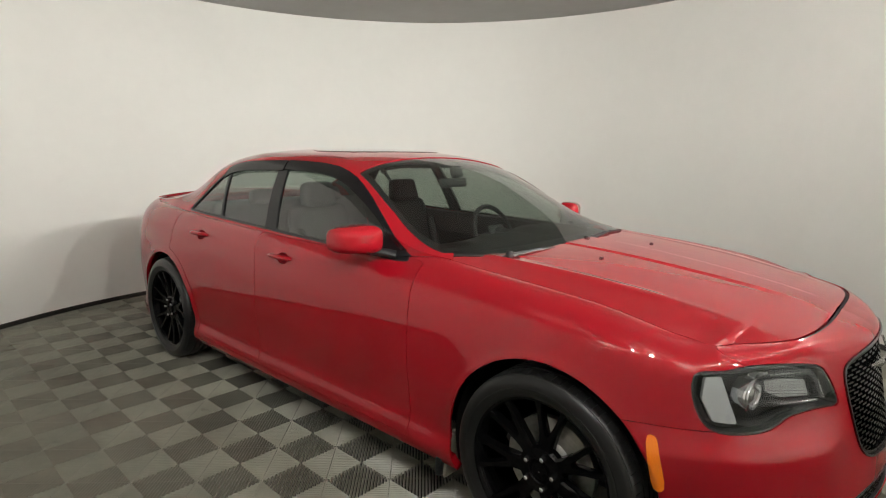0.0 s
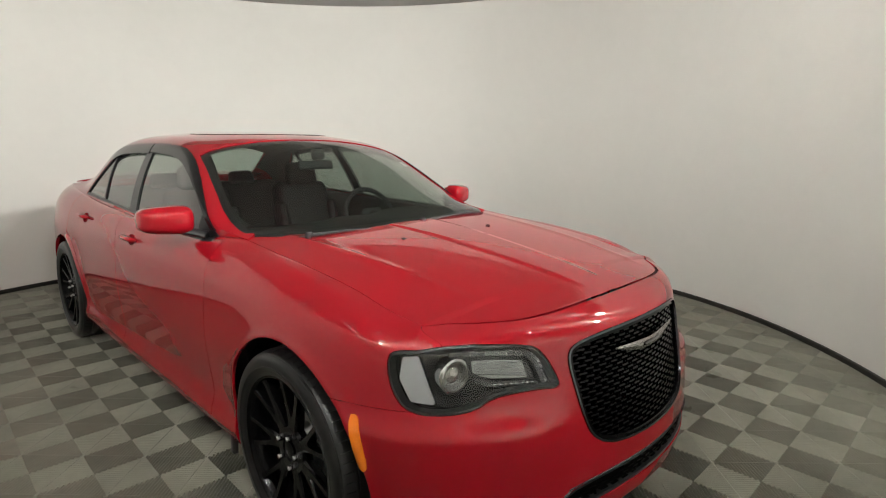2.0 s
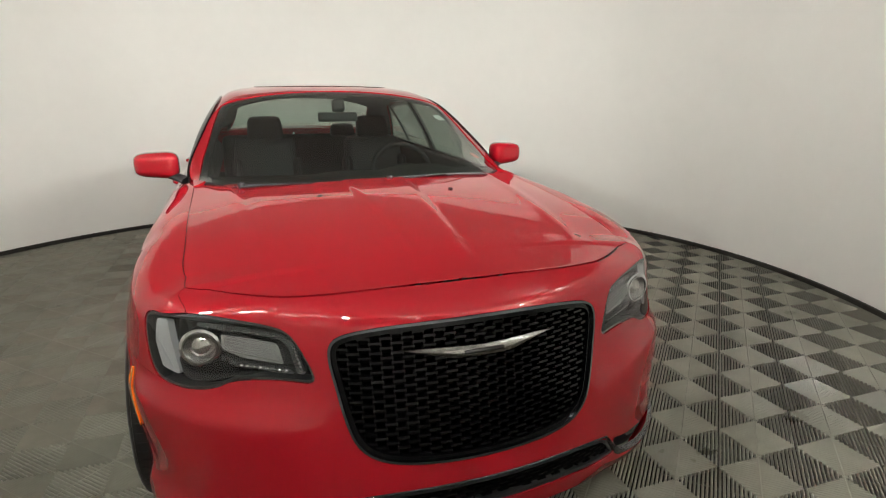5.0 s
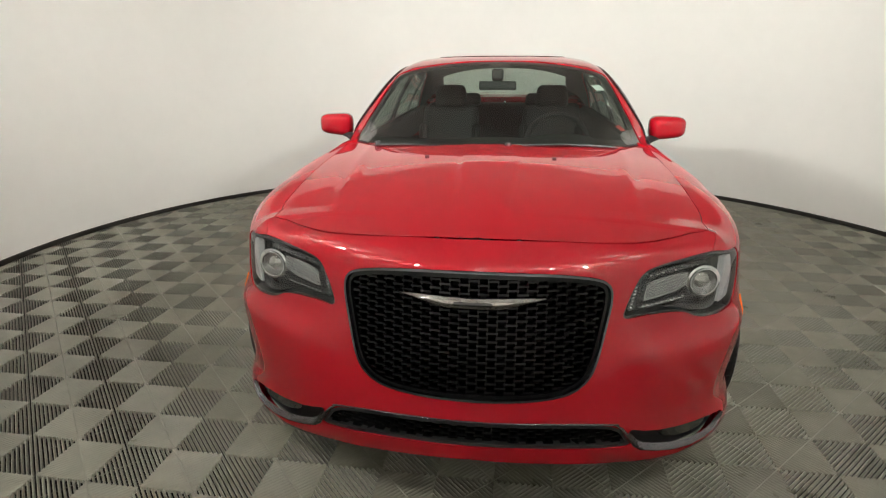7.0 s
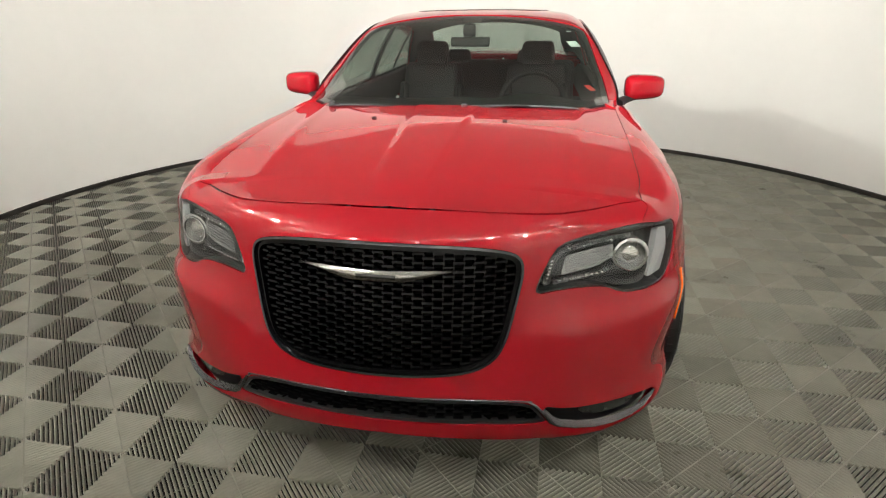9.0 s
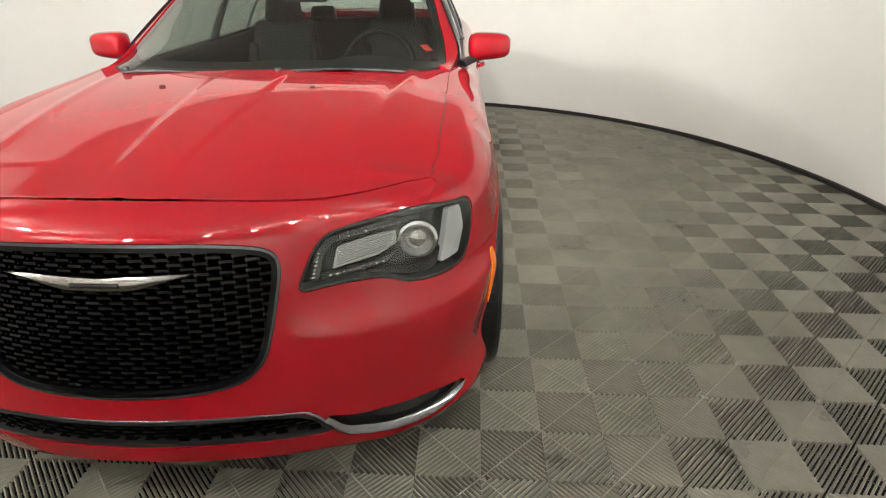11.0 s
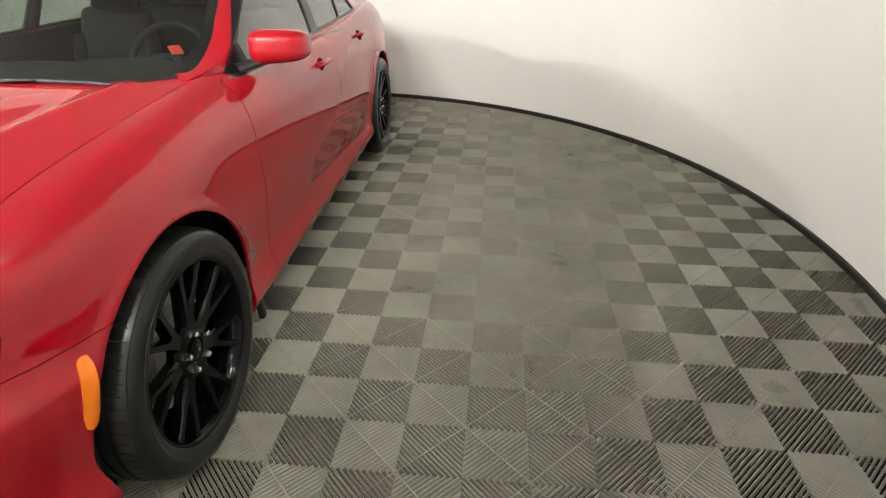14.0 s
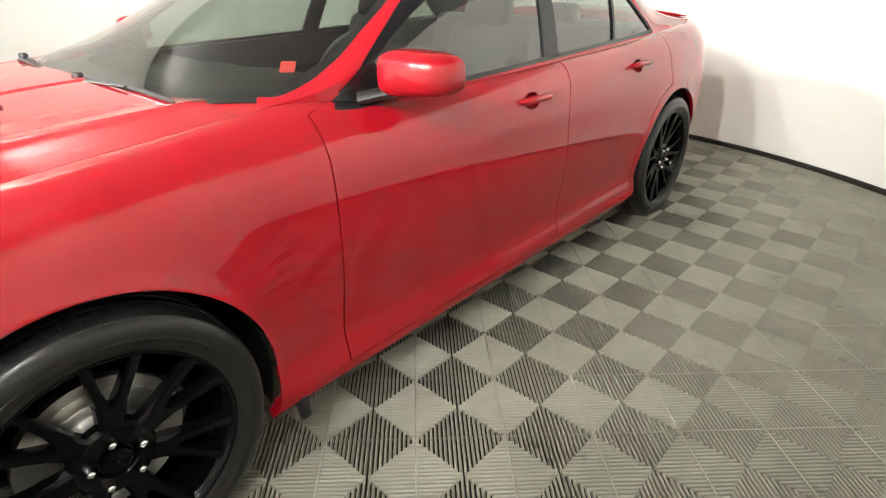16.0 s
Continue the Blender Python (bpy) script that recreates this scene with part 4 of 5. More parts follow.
def build_grille():
    top = new("grille")
    top.parent = car
    us, vs = np.arange(-0.48, 0.481, 0.006), np.r_[np.linspace(0.25, 1, 90), np.linspace(1, 1.4, 10)[1:]]
    panel("frame", trim(lower, us, vs, lambda x, y, z, u, v: [inside(GRILLE, x, z) - 0.0015, 0.0075 - inside(GRILLE, x, z)], flange=0.012, shift=0.005), DARK_CHROME, top, "dark polished metal outer frame")
    panel("inner_frame", trim(lower, us, vs, lambda x, y, z, u, v: [inside(GRILLE, x, z) - 0.004, 0.020 - inside(GRILLE, x, z)], flange=0.03, shift=-0.003), GRILLE_BLACK, top)
    panel("backing", trim(lower, us, vs, lambda x, y, z, u, v: [inside(GRILLE, x, z)], flange=0, shift=-0.075), LINER, top)
    bm = bmesh.new()
    honeycomb(bm, GRILLE, -0.40, 0.40, 0.46, 0.84, 0.056, 0.0124, 0.0108, 0.028, 0.010, 0.0160)
    part("mesh", bm, GRILLE_BLACK, top, "black honeycomb mesh", sharp=30)
    # winged badge, built as plain shapes
    bm = bmesh.new()
    n = 48
    rows = []
    for k in range(n + 1):
        x = -0.222 + 0.444 * k / n
        a = min(abs(x) / 0.222, 1.0)
        up = 0.7600 + 0.0065 * a
        dn = min(up - 0.002, 0.7320 + 0.0325 * max((a - 0.34) / 0.66, 0.0) ** 1.1)
        row = []
        for q in (0.0, 0.2, 0.5, 0.8, 1.0):
            z = up + (dn - up) * q
            p, nn = on_nose(x if abs(x) > 1e-6 else 1e-4, z)
            row.append(bm.verts.new(p + nn * (-0.002 + 0.012 * math.sin(math.pi * (0.15 + 0.7 * q)) + 0.006 * (1 - a))))
        rows.append(row)
    for a, b in zip(rows, rows[1:]):
        for i in range(4):
            bm.faces.new((a[i], b[i], b[i + 1], a[i + 1]))
    bmesh.ops.solidify(bm, geom=bm.faces[:], thickness=0.006)
    part("badge", bm, BADGE, top, "polished metal winged badge", sharp=35)
    bm = bmesh.new()
    p, nn = on_nose(0.0001, 0.7460)
    box(bm, Matrix.Translation(p + nn * 0.0140) @ pose(0, 0, 0, -8), (0.110, 0.006, 0.0115), 0.002)
    part("badge_plate", bm, BLACK_GLOSS, top, "small black centre plate")


def strip_on(bm, path, width, lift, deep, cap=0.0):
    """A raised band along (station, height) points."""
    pts = np.array(path, float)
    rows = []
    for i, (s, z) in enumerate(pts):
        a, b = pts[max(i - 1, 0)], pts[min(i + 1, len(pts) - 1)]
        t = (b - a) / np.hypot(*(b - a))
        w = width[i] if isinstance(width, (list, tuple)) else width
        row = []
        for q in (-0.5, -0.25, 0, 0.25, 0.5):
            p, n = on_lower(s - t[1] * w * q, z + t[0] * w * q)
            row.append(bm.verts.new(p + n * (lift + deep * math.cos(q * math.pi))))
        rows.append(row)
    for a, b in zip(rows, rows[1:]):
        for i in range(4):
            bm.faces.new((a[i], b[i], b[i + 1], a[i + 1]))
    bmesh.ops.solidify(bm, geom=bm.faces[:], thickness=0.008)


def build_lower_trim():
    top = new("lower_grille")
    top.parent = car
    us, vs = np.arange(-0.56, 0.561, 0.008), np.linspace(0.0, 0.4, 50)
    panel("backing", trim(lower, us, vs, lambda x, y, z, u, v: [inside(INTAKE, x, z) + 0.01], flange=0, shift=-0.05), BLACK_SATIN, top)
    panel("frame", trim(lower, us, vs, lambda x, y, z, u, v: [inside(INTAKE, x, z) - 0.001, 0.012 - inside(INTAKE, x, z)], flange=0.03, shift=-0.004), BLACK_SATIN, top)
    bm = bmesh.new()
    honeycomb(bm, INTAKE, -0.5, 0.5, 0.285, 0.40, 0.052, 0.0118, 0.0085, 0.02, 0.012, 0.0150)
    part("mesh", bm, GRILLE_BLACK, top, "black honeycomb mesh", sharp=30)
    bm = bmesh.new()
    strip_on(bm, [(s, 0.396 - 0.03 * (abs(s) / 0.46) ** 3) for s in np.linspace(-0.45, 0.45, 41)], 0.006, 0.0, 0.003)
    part("bright_edge", bm, DARK_CHROME, top)
    for side in (1, -1):
        pocket = new("fog_pocket")
        pocket.parent = car
        us, vs = np.arange(0.44, 0.97, 0.008), np.linspace(0.0, 0.4, 50)
        panel("recess", trim(lower, us, vs, lambda x, y, z, u, v: [inside(FOG, u, z) + 0.006], side < 0, 0, -0.035), BLACK_SATIN, pocket)
        panel("fog_lens", trim(lower, us, vs, lambda x, y, z, u, v: [inside(rounded([(0.60, 0.306), (0.77, 0.298), (0.85, 0.285), (0.80, 0.262), (0.64, 0.272)], 1), u, z)], side < 0, 0.01, -0.022), DARK_GLASS, pocket, "dark glossy fog lamp cover")
        bm = bmesh.new()
        path = [(0.435, 0.372), (0.462, 0.352), (0.49, 0.318), (0.515, 0.284), (0.545, 0.264), (0.60, 0.250), (0.66, 0.241), (0.73, 0.236), (0.80, 0.237), (0.86, 0.246), (0.905, 0.262), (0.925, 0.272)]
        strip_on(bm, [(side * s, z) for s, z in path], [0.008, 0.020, 0.026, 0.030, 0.032, 0.032, 0.032, 0.030, 0.027, 0.022, 0.014, 0.005], -0.010, 0.014)
        part("bright_trim", bm, CHROME_SATIN, pocket, "polished metal lower trim")
        us, vs = np.arange(1.05, 1.17, 0.004), np.linspace(0.3, 0.9, 120)
        panel("side_marker", trim(lower, us, vs, lambda x, y, z, u, v: [inside(MARKER, u, z)], side < 0, 0.006, 0.004), AMBER, car, "amber side marker")


build_headlights()
build_grille()
build_lower_trim()


# ---- car: mirrors, handles, wipers ----
def build_mirrors():
    for side in (1, -1):
        top = new("door_mirror")
        top.parent = car
        bm = bmesh.new()
        nu, nv = 36, 18
        rows = []
        for i in range(nv + 1):
            a = -math.pi / 2 + math.pi * i / nv
            row = []
            for k in range(nu):
                b = 2 * math.pi * k / nu
                cx, cz = math.cos(b), math.sin(b)
                e = 0.52
                ux = math.copysign(abs(cx) ** e, cx)
                uz = math.copysign(abs(cz) ** e, cz)
                r = max(math.cos(a), 0.0) ** 0.55
                d = math.sin(a)
                yy = (0.080 if d < 0 else 0.055) * math.copysign(abs(d) ** (0.75 if d < 0 else 0.4), d)
                row.append(bm.verts.new((0.940 * side + 0.104 * ux * r * side, -0.585 + yy + 0.035 * ux * r, 1.076 + 0.062 * uz * r * (1 - 0.10 * ux))))
            rows.append(row)
        for a, b in zip(rows, rows[1:]):
            for k in range(nu):
                try:
                    bm.faces.new((a[k], a[(k + 1) % nu], b[(k + 1) % nu], b[k]))
                except ValueError:
                    pass
        bmesh.ops.remove_doubles(bm, verts=bm.verts, dist=0.0006)
        part("cap", bm, PAINT, top, sharp=70)
        bm = bmesh.new()
        tube(bm, [(0.80 * side, -0.70, 1.005), (0.84 * side, -0.66, 1.018), (0.90 * side, -0.61, 1.030)], [0.036, 0.032, 0.026], 14, 0.55)
        part("stalk", bm, BLACK_SATIN, top)
        bm = bmesh.new()
        box(bm, pose(0.945 * side, -0.530, 1.076, 0, 0, 8 * side), (0.150, 0.006, 0.092), 0.002)
        part("mirror_glass", bm, MIRROR, top, "mirror glass")
        bm = bmesh.new()
        tube(bm, [((0.845 + 0.185 * q) * side, -0.660 + 0.03 * q + 0.045 * (2 * q - 1) ** 4, 1.040) for q in np.linspace(0, 1, 15)], 0.0025, 6)
        part("seam", bm, BLACK_SATIN, top)


def build_handles():
    for side in (1, -1):
        for hy, hz in HANDLES:
            top = new("door_handle")
            top.parent = car
            s = float(station(hy)) * side
            p, n = on_lower(s, hz)
            bm = bmesh.new()
            pts, rad = [], []
            for q in np.linspace(-1, 1, 17):
                pp, nn = on_lower(float(station(hy + 0.016 + 0.100 * q)) * side, hz + 0.004)
                pts.append(pp + nn * (0.024 * (1 - abs(q) ** 5) + 0.001))
                rad.append(0.0185 * (1 - 0.40 * abs(q) ** 4))
            tube(bm, pts, rad, 12, 0.75)
            part("grip", bm, PAINT, top, sharp=60)
            bm = bmesh.new()
            bmesh.ops.create_uvsphere(bm, u_segments=28, v_segments=14, radius=1)
            bmesh.ops.delete(bm, geom=[v for v in bm.verts if v.co.z > 0.02], context="VERTS")
            m = Matrix.Translation(p) @ n.to_track_quat("Z", "Y").to_matrix().to_4x4()
            t = Vector((0, 1, 0))
            b = n.cross(t)
            m = Matrix(((t.x, b.x, n.x, p.x), (t.y, b.y, n.y, p.y), (t.z, b.z, n.z, p.z), (0, 0, 0, 1)))
            bmesh.ops.transform(bm, matrix=m @ Matrix.Diagonal((0.0535, 0.0315, 0.026, 1)), verts=bm.verts)
            for f in bm.faces:
                f.normal_flip()
            panel("cup", bm, PAINT, top, "shallow finger recess")


def on_screen(x, y):
    """Place and direction of the windscreen's outer face."""
    def z_at(a, b):
        kx, kz, tz = float(pillar_x(b)), float(pillar_z(b)), float(roof_z(b))
        return tz - (tz - kz) * (abs(a) / kx) ** 2.4
    p = Vector((x, y, z_at(x, y)))
    n = Vector((-(z_at(x + 0.01, y) - z_at(x - 0.01, y)) / 0.02, -(z_at(x, y + 0.01) - z_at(x, y - 0.01)) / 0.02, 1)).normalized()
    return p, n


def build_wipers():
    for (ax, ay), (bx, by) in (((0.075, -1.170), (0.50, -1.150)), ((-0.56, -1.145), (-0.05, -1.215))):
        top = new("wiper")
        top.parent = car

        def along(q, lift, back):
            p, n = on_screen(ax + (bx - ax) * q, ay + (by - ay) * q + back)
            return p + n * lift
        bm = bmesh.new()
        tube(bm, [along(q, 0.010 + 0.005 * math.sin(q * math.pi), -0.012 + 0.03 * q) for q in np.linspace(0, 0.68, 9)], [0.011, 0.010, 0.009, 0.008, 0.0075, 0.007, 0.0065, 0.006, 0.005], 8, 0.6)
        part("arm", bm, BLACK_SATIN, top)
        bm = bmesh.new()
        tube(bm, [along(q, 0.004 + 0.002 * math.sin(q * math.pi), 0.010 + 0.01 * q) for q in np.linspace(-0.07, 1.2, 17)], [0.003] + [0.0065] * 15 + [0.003], 6, 1.2)
        part("blade", bm, BLACK_SATIN, top)
        bm = bmesh.new()
        lathe(bm, [(-0.02, 0.016), (0.012, 0.016), (0.018, 0.012), (0.019, 0.001)], 16, "Z")
        bmesh.ops.transform(bm, matrix=Matrix.Translation(along(0, 0.010, 0)), verts=bm.verts)
        part("pivot", bm, BLACK_SATIN, top)
    # dark panel in the gap between bonnet and windscreen
    bm = bmesh.new()
    rows = []
    for x in np.linspace(-0.76, 0.76, 41):
        y1 = -1.19 + 0.25 * (abs(x) / 0.76) ** 3.2
        row = []
        for q in np.linspace(0, 1, 5):
            y = y1 + 0.20 * q - 0.03
            p, n = on_screen(x, min(y + 0.02, -0.8))
            zz = 0.986 + 0.012 * (1 - (x / 0.76) ** 2)
            row.append(bm.verts.new((x, y, zz + 0.025 * q)))
        rows.append(row)
    for a, b in zip(rows, rows[1:]):
        for i in range(4):
            bm.faces.new((a[i], b[i], b[i + 1], a[i + 1]))
    bmesh.ops.solidify(bm, geom=bm.faces[:], thickness=0.01)
    part("cowl", bm, BLACK_SATIN, car)
    for side in (1, -1):
        bm = bmesh.new()
        box(bm, pose(0.274 * side, -1.425, 1.011, 10), (0.020, 0.016, 0.020), 0.005)
        part("washer_jet", bm, BLACK_SATIN, car)


build_mirrors()
build_handles()
build_wipers()


# ---- car: wheels ----
def tyre_mesh():
    # half of the profile, from the bead over the sidewall to the tread's middle: (along, radius, depth of cross cuts)
    half = [(0.094, 0.262, 0), (0.104, 0.2665, 0), (0.1125, 0.276, 0), (0.1185, 0.290, 0), (0.1212, 0.3015, 0), (0.1225, 0.303, 0), (0.1225, 0.306, 0), (0.1215, 0.3065, 0), (0.1215, 0.318, 0), (0.1195, 0.328, 0), (0.1165, 0.336, 0), (0.1125, 0.3425, 0.0),
            (0.108, 0.3470, 0.0), (0.1065, 0.3465, 0.0), (0.105, 0.3495, 0.0), (0.098, 0.3530, 0.0), (0.092, 0.3550, 0.004), (0.076, 0.3578, 0.004), (0.058, 0.3592, 0.004), (0.057, 0.3530, 0), (0.049, 0.3530, 0), (0.048, 0.3598, 0.0), (0.022, 0.3604, 0.0), (0.021, 0.3540, 0), (0.012, 0.3540, 0), (0.011, 0.3605, 0.0), (0.0, 0.3605, 0.0)]
    prof = half + [(-a, r, d) for a, r, d in half[-2::-1]]
    verts, faces = [], []
    blocks = 70
    angles = []
    for k in range(blocks):
        a = 2 * math.pi * k / blocks
        w = 2 * math.pi / blocks
        angles += [(a, 0), (a + 0.30 * w, 0), (a + 0.60 * w, 0), (a + 0.90 * w, 0), (a + 0.915 * w, 1), (a + 0.975 * w, 1)]
    n, m = len(prof), len(angles)
    for a, cut in angles:
        for x, r, d in prof:
            # the cuts lean a little round the wheel
            aa = a + (0.10 * (abs(x) - 0.075) if d else 0.0)
            rr = r - d * cut
            verts.append((x, rr * math.cos(aa), rr * math.sin(aa)))
    for k in range(m):
        for i in range(n - 1):
            a, b = k * n + i, ((k + 1) % m) * n + i
            faces.append((a, a + 1, b + 1, b))
    return verts, faces


def soft_box(bm, m, size, bevel, seg=3, taper=(1, 1)):
    r = bmesh.ops.create_cube(bm, size=1.0)
    vs = r["verts"]
    for v in vs:
        if v.co.z > 0:
            v.co.x *= taper[0]
            v.co.y *= taper[1]
    es = list({e for v in vs for e in v.link_edges})
    for v in vs:
        v.co = Vector((v.co.x * size[0], v.co.y * size[1], v.co.z * size[2]))
    out = bmesh.ops.bevel(bm, geom=es, offset=bevel, segments=seg, affect="EDGES", profile=0.55)
    vs2 = {v for f in out["faces"] for v in f.verts} | {v for v in vs if v.is_valid}
    bmesh.ops.transform(bm, matrix=m, verts=list(vs2))


def prism(bm, sections):
    """Joins four-cornered sections into one solid."""
    rings = [[bm.verts.new(p) for p in s] for s in sections]
    n = len(rings[0])
    for a, b in zip(rings, rings[1:]):
        for i in range(n):
            bm.faces.new((a[i], a[(i + 1) % n], b[(i + 1) % n], b[i]))
    bm.faces.new(rings[0][::-1]), bm.faces.new(rings[-1])


def build_wheels():
    w = new("wheel")
    w.parent = car
    v, f = tyre_mesh()
    link("tyre", v, f, RUBBER, w, "black low-profile tyre").data.set_sharp_from_angle(angle=radians(28))
    bm = bmesh.new()
    lathe(bm, [(-0.105, 0.268), (-0.10, 0.252), (-0.05, 0.245), (0.03, 0.245), (0.060, 0.249), (0.085, 0.254), (0.098, 0.260), (0.103, 0.268), (0.107, 0.2725), (0.1105, 0.2715), (0.1100, 0.2665), (0.104, 0.2610), (0.096, 0.2575)], 112)
    part("rim", bm, RIM, w, sharp=50)
    for k in range(7):
        a0 = 2 * math.pi * (k + 0.35) / 7
        bm = bmesh.new()

        def sec(r, ang, wide, x, deep):
            # a section across a spoke: flat face with chamfered edges, wider behind
            c, s = math.cos(ang), math.sin(ang)
            out = []
            for q, dx in ((-0.36, 0), (0.36, 0), (0.5, -0.22), (0.5, -1.0), (-0.5, -1.0), (-0.5, -0.22)):
                t = q * wide
                out.append((x + dx * deep, r * c - t * s, r * s + t * c))
            return out
        prism(bm, [sec(0.045, a0, 0.054, 0.082, 0.03), sec(0.075, a0, 0.056, 0.082, 0.032), sec(0.105, a0, 0.056, 0.083, 0.034), sec(0.138, a0, 0.064, 0.085, 0.034)])
        for side in (-1, 1):
            prism(bm, [sec(0.112, a0 + side * 0.085, 0.032, 0.0838, 0.034), sec(0.145, a0 + side * 0.128, 0.027, 0.086, 0.034), sec(0.18, a0 + side * 0.160, 0.023, 0.090, 0.033), sec(0.222, a0 + side * 0.182, 0.022, 0.095, 0.031), sec(0.259, a0 + side * 0.190, 0.027, 0.101, 0.030)])
        part("spoke", bm, RIM, w, sharp=25)
    bm = bmesh.new()
    lathe(bm, [(0.05, 0.092), (0.072, 0.090), (0.083, 0.082), (0.0855, 0.045), (0.076, 0.038), (0.076, 0.033), (0.0865, 0.031), (0.0885, 0.024), (0.089, 0.001)], 60)
    part("hub", bm, RIM, w, sharp=30)
    for k in range(5):
        a = 2 * math.pi * (k + 0.15) / 5
        bm = bmesh.new()
        lathe(bm, [(0.078, 0.0125), (0.090, 0.0125), (0.098, 0.0105), (0.104, 0.0085), (0.1065, 0.005), (0.1072, 0.0008)], 6)
        bmesh.ops.translate(bm, vec=(0, 0.0575 * math.cos(a), 0.0575 * math.sin(a)), verts=bm.verts)
        part("wheel_nut", bm, CHROME, w, "chrome wheel nut", sharp=20)
    bm = bmesh.new()
    lathe(bm, [(-0.01, 0.175), (0.018, 0.175), (0.018, 0.150), (0.0172, 0.149), (0.018, 0.147), (0.018, 0.122), (0.0172, 0.121), (0.018, 0.119), (0.018, 0.092), (0.045, 0.085), (0.05, 0.03)], 72)
    part("brake_disc", bm, STEEL, w, "bare steel brake disc", sharp=25)
    places = [(x, y) for x in (0.833, -0.833) for y in (HUBS[0][0], HUBS[1][0])]
    all_w = [w] + [copy_thing(w, Matrix()) for _ in places[1:]]
    for n, (ob, (x, y)) in enumerate(zip(all_w, places)):
        ob.matrix_basis = pose(x, y, 0.3595, 0, 0, 0 if x > 0 else 180) @ pose(0, 0, 0, (11, 40, 63, 95)[n])
        side = 1 if x > 0 else -1
        # wheel housing, dark and closed towards the engine and boot
        bm = bmesh.new()
        rows = []
        for a in np.linspace(-0.30, math.pi + 0.30, 33):
            c, s = math.cos(a), math.sin(a)
            rows.append([bm.verts.new((side * xx, y + r * c, 0.356 + r * s)) for xx, r in ((0.890, 0.4095), (0.84, 0.424), (0.60, 0.430), (0.56, 0.42), (0.56, 0.02))])
        for a, b in zip(rows, rows[1:]):
            for i in range(4):
                bm.faces.new((a[i], b[i], b[i + 1], a[i + 1]))
        bmesh.ops.solidify(bm, geom=bm.faces[:], thickness=0.004)
        part("wheel_housing", bm, LINER, car)
        bm = bmesh.new()
        box(bm, pose(side * 0.815, y + 0.13 * (1 if y < 0 else -1), 0.43, 40 if y < 0 else -40), (0.07, 0.06, 0.15), 0.015)
        part("brake_caliper", bm, CALIPER, car)
        if y < 0:
            bm = bmesh.new()
            soft_box(bm, pose(side * 0.862, -1.070, 0.215, 6), (0.115, 0.034, 0.155), 0.010, 2)
            part("mud_flap", bm, BLACK_SATIN, car, "black rubber mud flap", sharp=60)
            bm = bmesh.new()
            soft_box(bm, pose(side * 0.825, -1.098, 0.235, 8), (0.150, 0.016, 0.210), 0.006, 2)
            part("liner_end", bm, DUSTY, car, "dusty grey-brown end of the wheel liner", sharp=60)


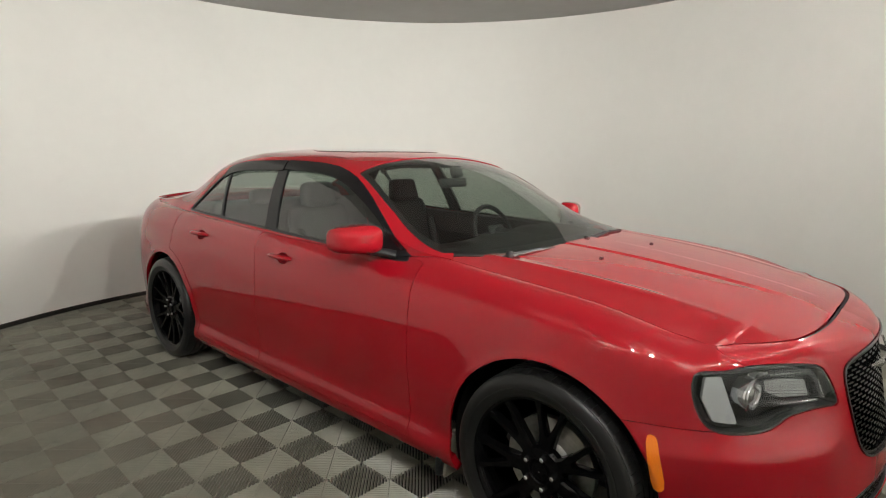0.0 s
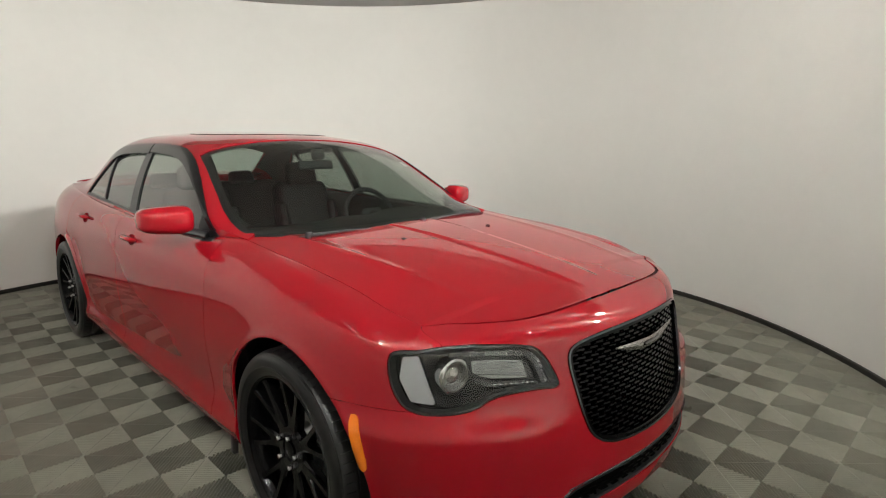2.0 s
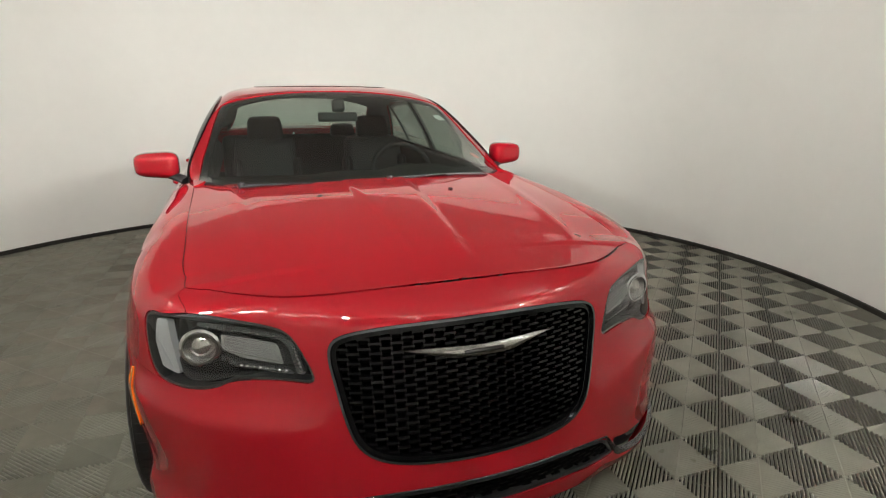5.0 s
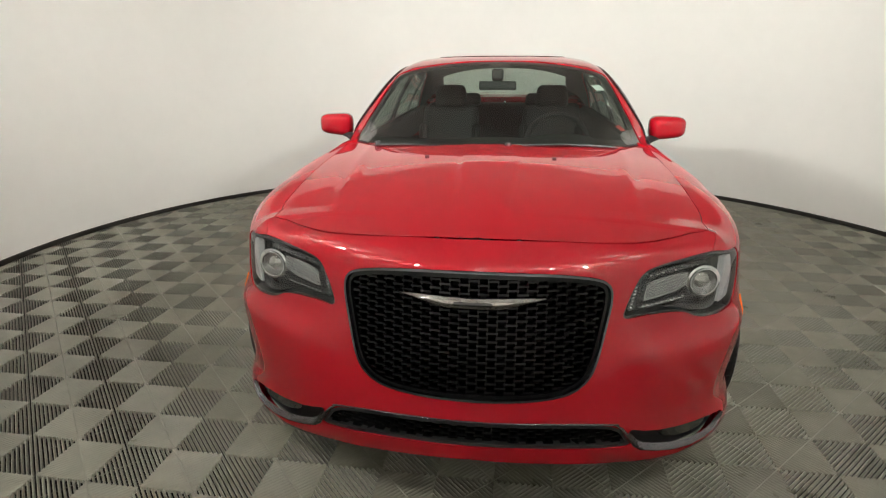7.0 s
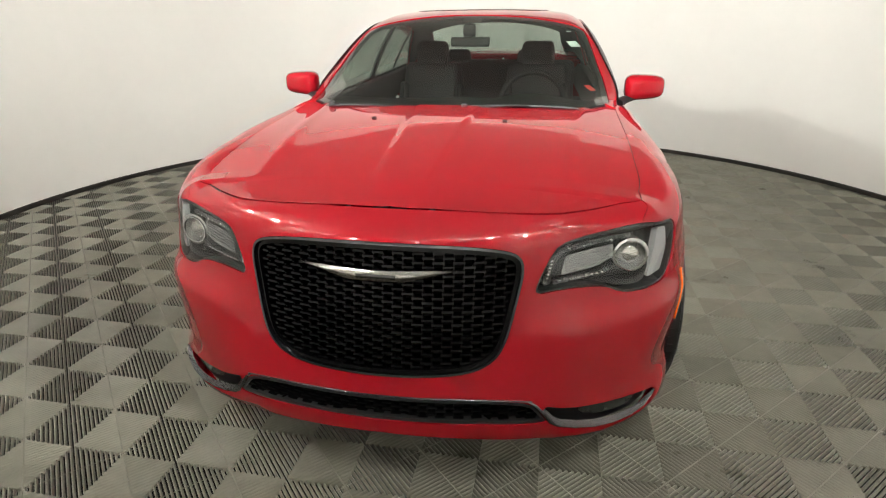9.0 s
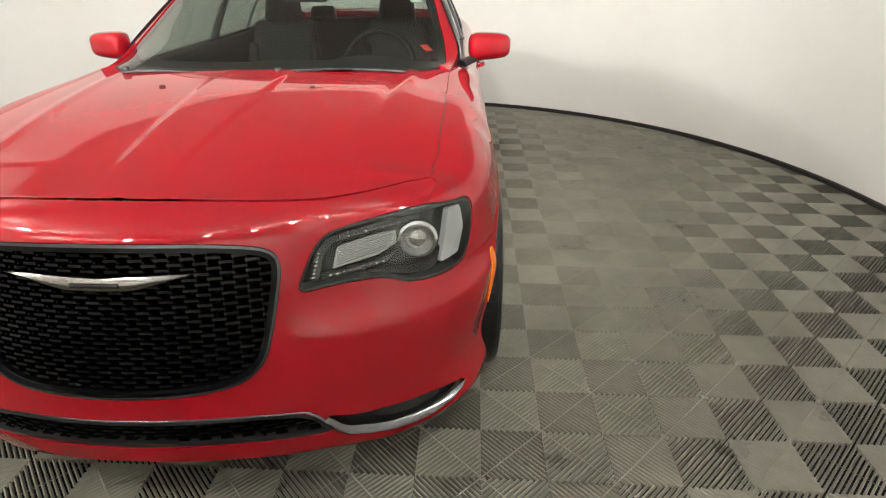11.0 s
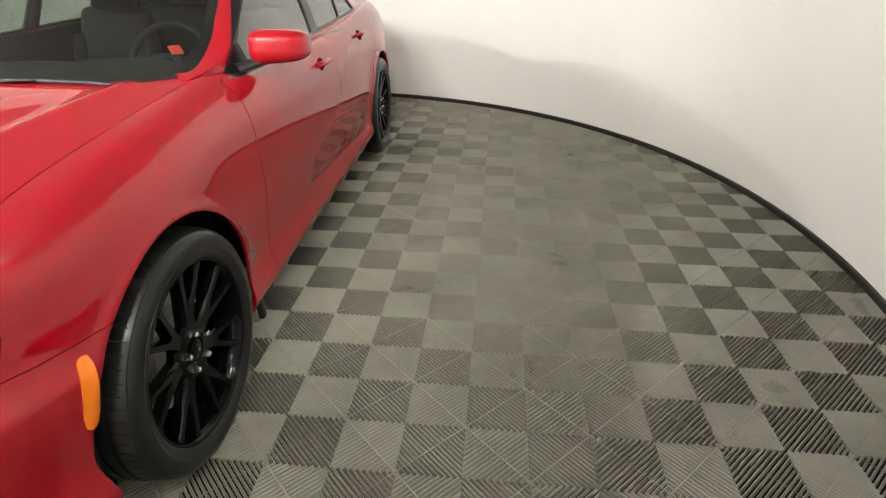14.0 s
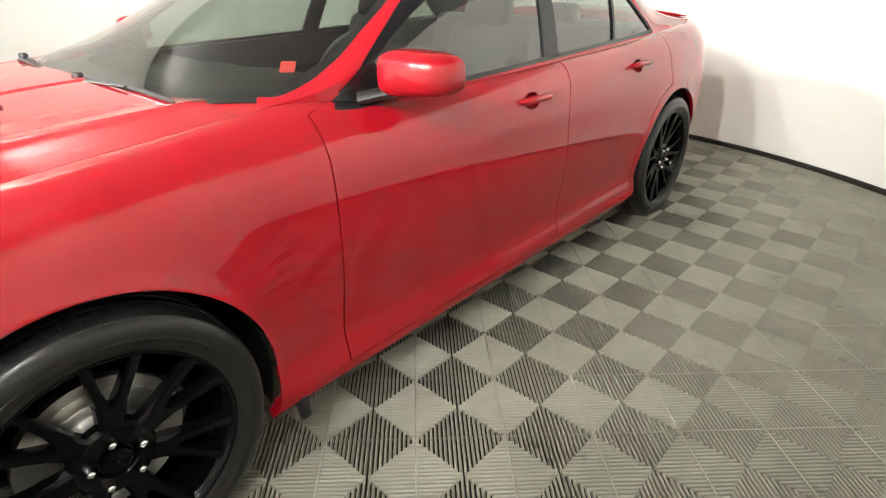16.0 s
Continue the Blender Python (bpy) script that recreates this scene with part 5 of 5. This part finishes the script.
# ---- car: cabin and underside ----
def build_cabin():
    for side in (1, -1):
        x = 0.375 * side
        seat = new("front_seat")
        seat.parent = car
        bm = bmesh.new()
        soft_box(bm, pose(x, 0.10, 0.52, 8), (0.50, 0.52, 0.20), 0.06)
        part("cushion", bm, LEATHER, seat, sharp=60)
        bm = bmesh.new()
        soft_box(bm, pose(x, 0.42, 0.83, -14), (0.50, 0.15, 0.62), 0.06, taper=(0.82, 0.8))
        for q in (-1, 1):
            soft_box(bm, pose(x + q * 0.20, 0.37, 0.78, -14), (0.09, 0.16, 0.44), 0.035, taper=(0.7, 0.8))
        part("backrest", bm, LEATHER, seat, sharp=60)
        bm = bmesh.new()
        soft_box(bm, pose(x, 0.475, 1.195, -10), (0.245, 0.11, 0.16), 0.04, taper=(0.88, 0.85))
        part("headrest", bm, LEATHER, seat, sharp=60)
        for q in (-0.06, 0.06):
            bm = bmesh.new()
            tube(bm, [(x + q, 0.475, 1.06), (x + q, 0.475, 1.16)], 0.006, 8)
            part("headrest_rod", bm, CHROME, seat, "bright metal rod")
        bm = bmesh.new()
        soft_box(bm, pose(0.30 * side, 1.28, 1.135, -12), (0.22, 0.09, 0.11), 0.035, taper=(0.85, 0.8))
        part("rear_headrest", bm, LEATHER, car, sharp=60)
    bench = new("rear_seat")
    bench.parent = car
    bm = bmesh.new()
    soft_box(bm, pose(0, 1.02, 0.52, 6), (1.36, 0.52, 0.20), 0.06)
    part("cushion", bm, LEATHER, bench, sharp=60)
    bm = bmesh.new()
    soft_box(bm, pose(0, 1.27, 0.82, -18), (1.36, 0.16, 0.58), 0.06)
    part("backrest", bm, LEATHER, bench, sharp=60)
    bm = bmesh.new()
    soft_box(bm, pose(0, 1.60, 1.055), (1.30, 0.62, 0.03), 0.01)
    part("parcel_shelf", bm, CABIN, car)
    # dashboard: a rolled top with a hood over the dials
    bm = bmesh.new()
    rows = []
    for x in np.linspace(-0.74, 0.74, 61):
        hump = 0.030 * math.exp(-((x - 0.36) / 0.17) ** 4) + 0.012 * math.exp(-(x / 0.16) ** 4)
        bow = 0.20 * (x / 0.74) ** 2
        row = []
        for y, z in ((-1.13 + bow, 0.985), (-1.0 + bow, 1.002), (-0.85 + bow * 0.7, 1.012 + hump * 0.4), (-0.72 + bow * 0.4, 1.012 + hump), (-0.62, 1.000 + hump), (-0.575, 0.972 + hump * 0.8), (-0.57, 0.92), (-0.60, 0.78), (-0.66, 0.60)):
            row.append(bm.verts.new((x, y, z)))
        rows.append(row)
    for a, b in zip(rows, rows[1:]):
        for i in range(8):
            bm.faces.new((a[i], b[i], b[i + 1], a[i + 1]))
    bmesh.ops.solidify(bm, geom=bm.faces[:], thickness=0.01)
    part("dashboard", bm, DASH, car, sharp=60)
    wheel = new("steering_wheel")
    wheel.parent = car
    m = pose(0.365, -0.375, 0.955, -24)
    bm = bmesh.new()
    n, k = 56, 10
    rings = []
    for i in range(n):
        a = 2 * math.pi * i / n
        rings.append([bm.verts.new(m @ Vector(((0.183 + 0.0155 * math.cos(b)) * math.cos(a), 0.0155 * math.sin(b), (0.183 + 0.0155 * math.cos(b)) * math.sin(a)))) for b in [2 * math.pi * j / k for j in range(k)]])
    for i in range(n):
        for j in range(k):
            bm.faces.new((rings[i][j], rings[i][(j + 1) % k], rings[(i + 1) % n][(j + 1) % k], rings[(i + 1) % n][j]))
    part("ring", bm, LEATHER, wheel)
    bm = bmesh.new()
    soft_box(bm, m @ pose(0, -0.02, -0.01), (0.15, 0.05, 0.12), 0.025)
    for ax, az, bx, bz in ((-0.17, 0.0, -0.05, 0), (0.05, 0, 0.17, 0.0), (0, -0.17, 0, -0.05)):
        tube(bm, [m @ Vector((ax, 0, az)), m @ Vector((bx, -0.01, bz))], 0.018, 8, 0.5)
    part("hub", bm, CABIN, wheel)
    bm = bmesh.new()
    tube(bm, [(0.365, -0.40, 0.955), (0.365, -0.62, 0.90)], [0.05, 0.06], 14)
    part("column", bm, CABIN, wheel)
    rv = new("interior_mirror")
    rv.parent = car
    bm = bmesh.new()
    soft_box(bm, pose(-0.006, -0.345, 1.288, -12), (0.225, 0.030, 0.052), 0.013)
    part("shell", bm, CABIN, rv)
    bm = bmesh.new()
    soft_box(bm, pose(-0.006, -0.37, 1.350, -20), (0.070, 0.05, 0.065), 0.016)
    part("sensor_box", bm, CABIN, rv)
    # labels behind the windscreen
    for name, x, y, w, h, mat, lab in (("inspection_label", 0.648, -0.822, 0.042, 0.050, RED_LABEL, "small red label"), ("price_label", 0.570, -0.465, 0.062, 0.056, WHITE_LABEL, "small white label"), ("upper_label", 0.545, -0.335, 0.03, 0.016, WHITE_LABEL, "small white label")):
        p, nn = on_screen(x, y)
        bm = bmesh.new()
        t = Vector((0, 0, 1)).cross(nn).normalized()
        b = nn.cross(t)
        q = p - nn * 0.0065
        vs = [bm.verts.new(q + t * a * w / 2 + b * c * h / 2 + nn * d) for d in (0, -0.0006) for a, c in ((-1, -1), (1, -1), (1, 1), (-1, 1))]
        bm.faces.new(vs[:4]), bm.faces.new(vs[4:][::-1])
        for i in range(4):
            bm.faces.new((vs[i], vs[(i + 1) % 4], vs[4 + (i + 1) % 4], vs[4 + i]))
        part(name, bm, mat, car, lab, smooth=False)
    # door linings, dark, inside the painted doors
    for mirror in (False, True):
        panel("door_lining", trim(lower, np.arange(station(-0.98), station(1.5), 0.04), np.r_[np.linspace(0.2, 1, 14), np.linspace(1, 1.95, 8)[1:]], lambda x, y, z, u, v: [z - 0.3, np.hypot(y - 1.526, z - 0.356) - 0.47, np.hypot(y + 1.526, z - 0.356) - 0.47, -inside(WIN, y, z) - 0.004], mirror, 0, -0.05), CABIN, car)
    for side in (1, -1):
        bm = bmesh.new()
        rows = []
        for y in np.linspace(-0.90, 1.50, 49):
            x, z = (float(q) for q in belt(y))
            rows.append([bm.verts.new((side * (x - a), y, z + b)) for a, b in ((0.012, 0.004), (0.030, 0.012), (0.075, 0.006), (0.105, -0.03), (0.115, -0.14))])
        for a, b in zip(rows, rows[1:]):
            for i in range(4):
                bm.faces.new((a[i], b[i], b[i + 1], a[i + 1]))
        bmesh.ops.solidify(bm, geom=bm.faces[:], thickness=0.004)
        part("door_top_lining", bm, CABIN, car)
    bm = bmesh.new()
    soft_box(bm, pose(0, 0.1, 0.30), (1.60, 2.0, 0.10), 0.03)
    soft_box(bm, pose(0, -1.55, 0.50), (1.05, 1.2, 0.44), 0.08)
    soft_box(bm, pose(0, 1.75, 0.55), (1.05, 1.1, 0.50), 0.08)
    soft_box(bm, pose(0, -0.95, 0.62), (1.50, 0.16, 0.66), 0.03)
    soft_box(bm, pose(0, -2.06, 0.27), (0.94, 0.40, 0.10), 0.03)
    soft_box(bm, pose(0, -1.55, 0.215), (1.24, 1.1, 0.03), 0.01)
    part("underbody", bm, LINER, car)


build_wheels()
build_cabin()


build_floor()
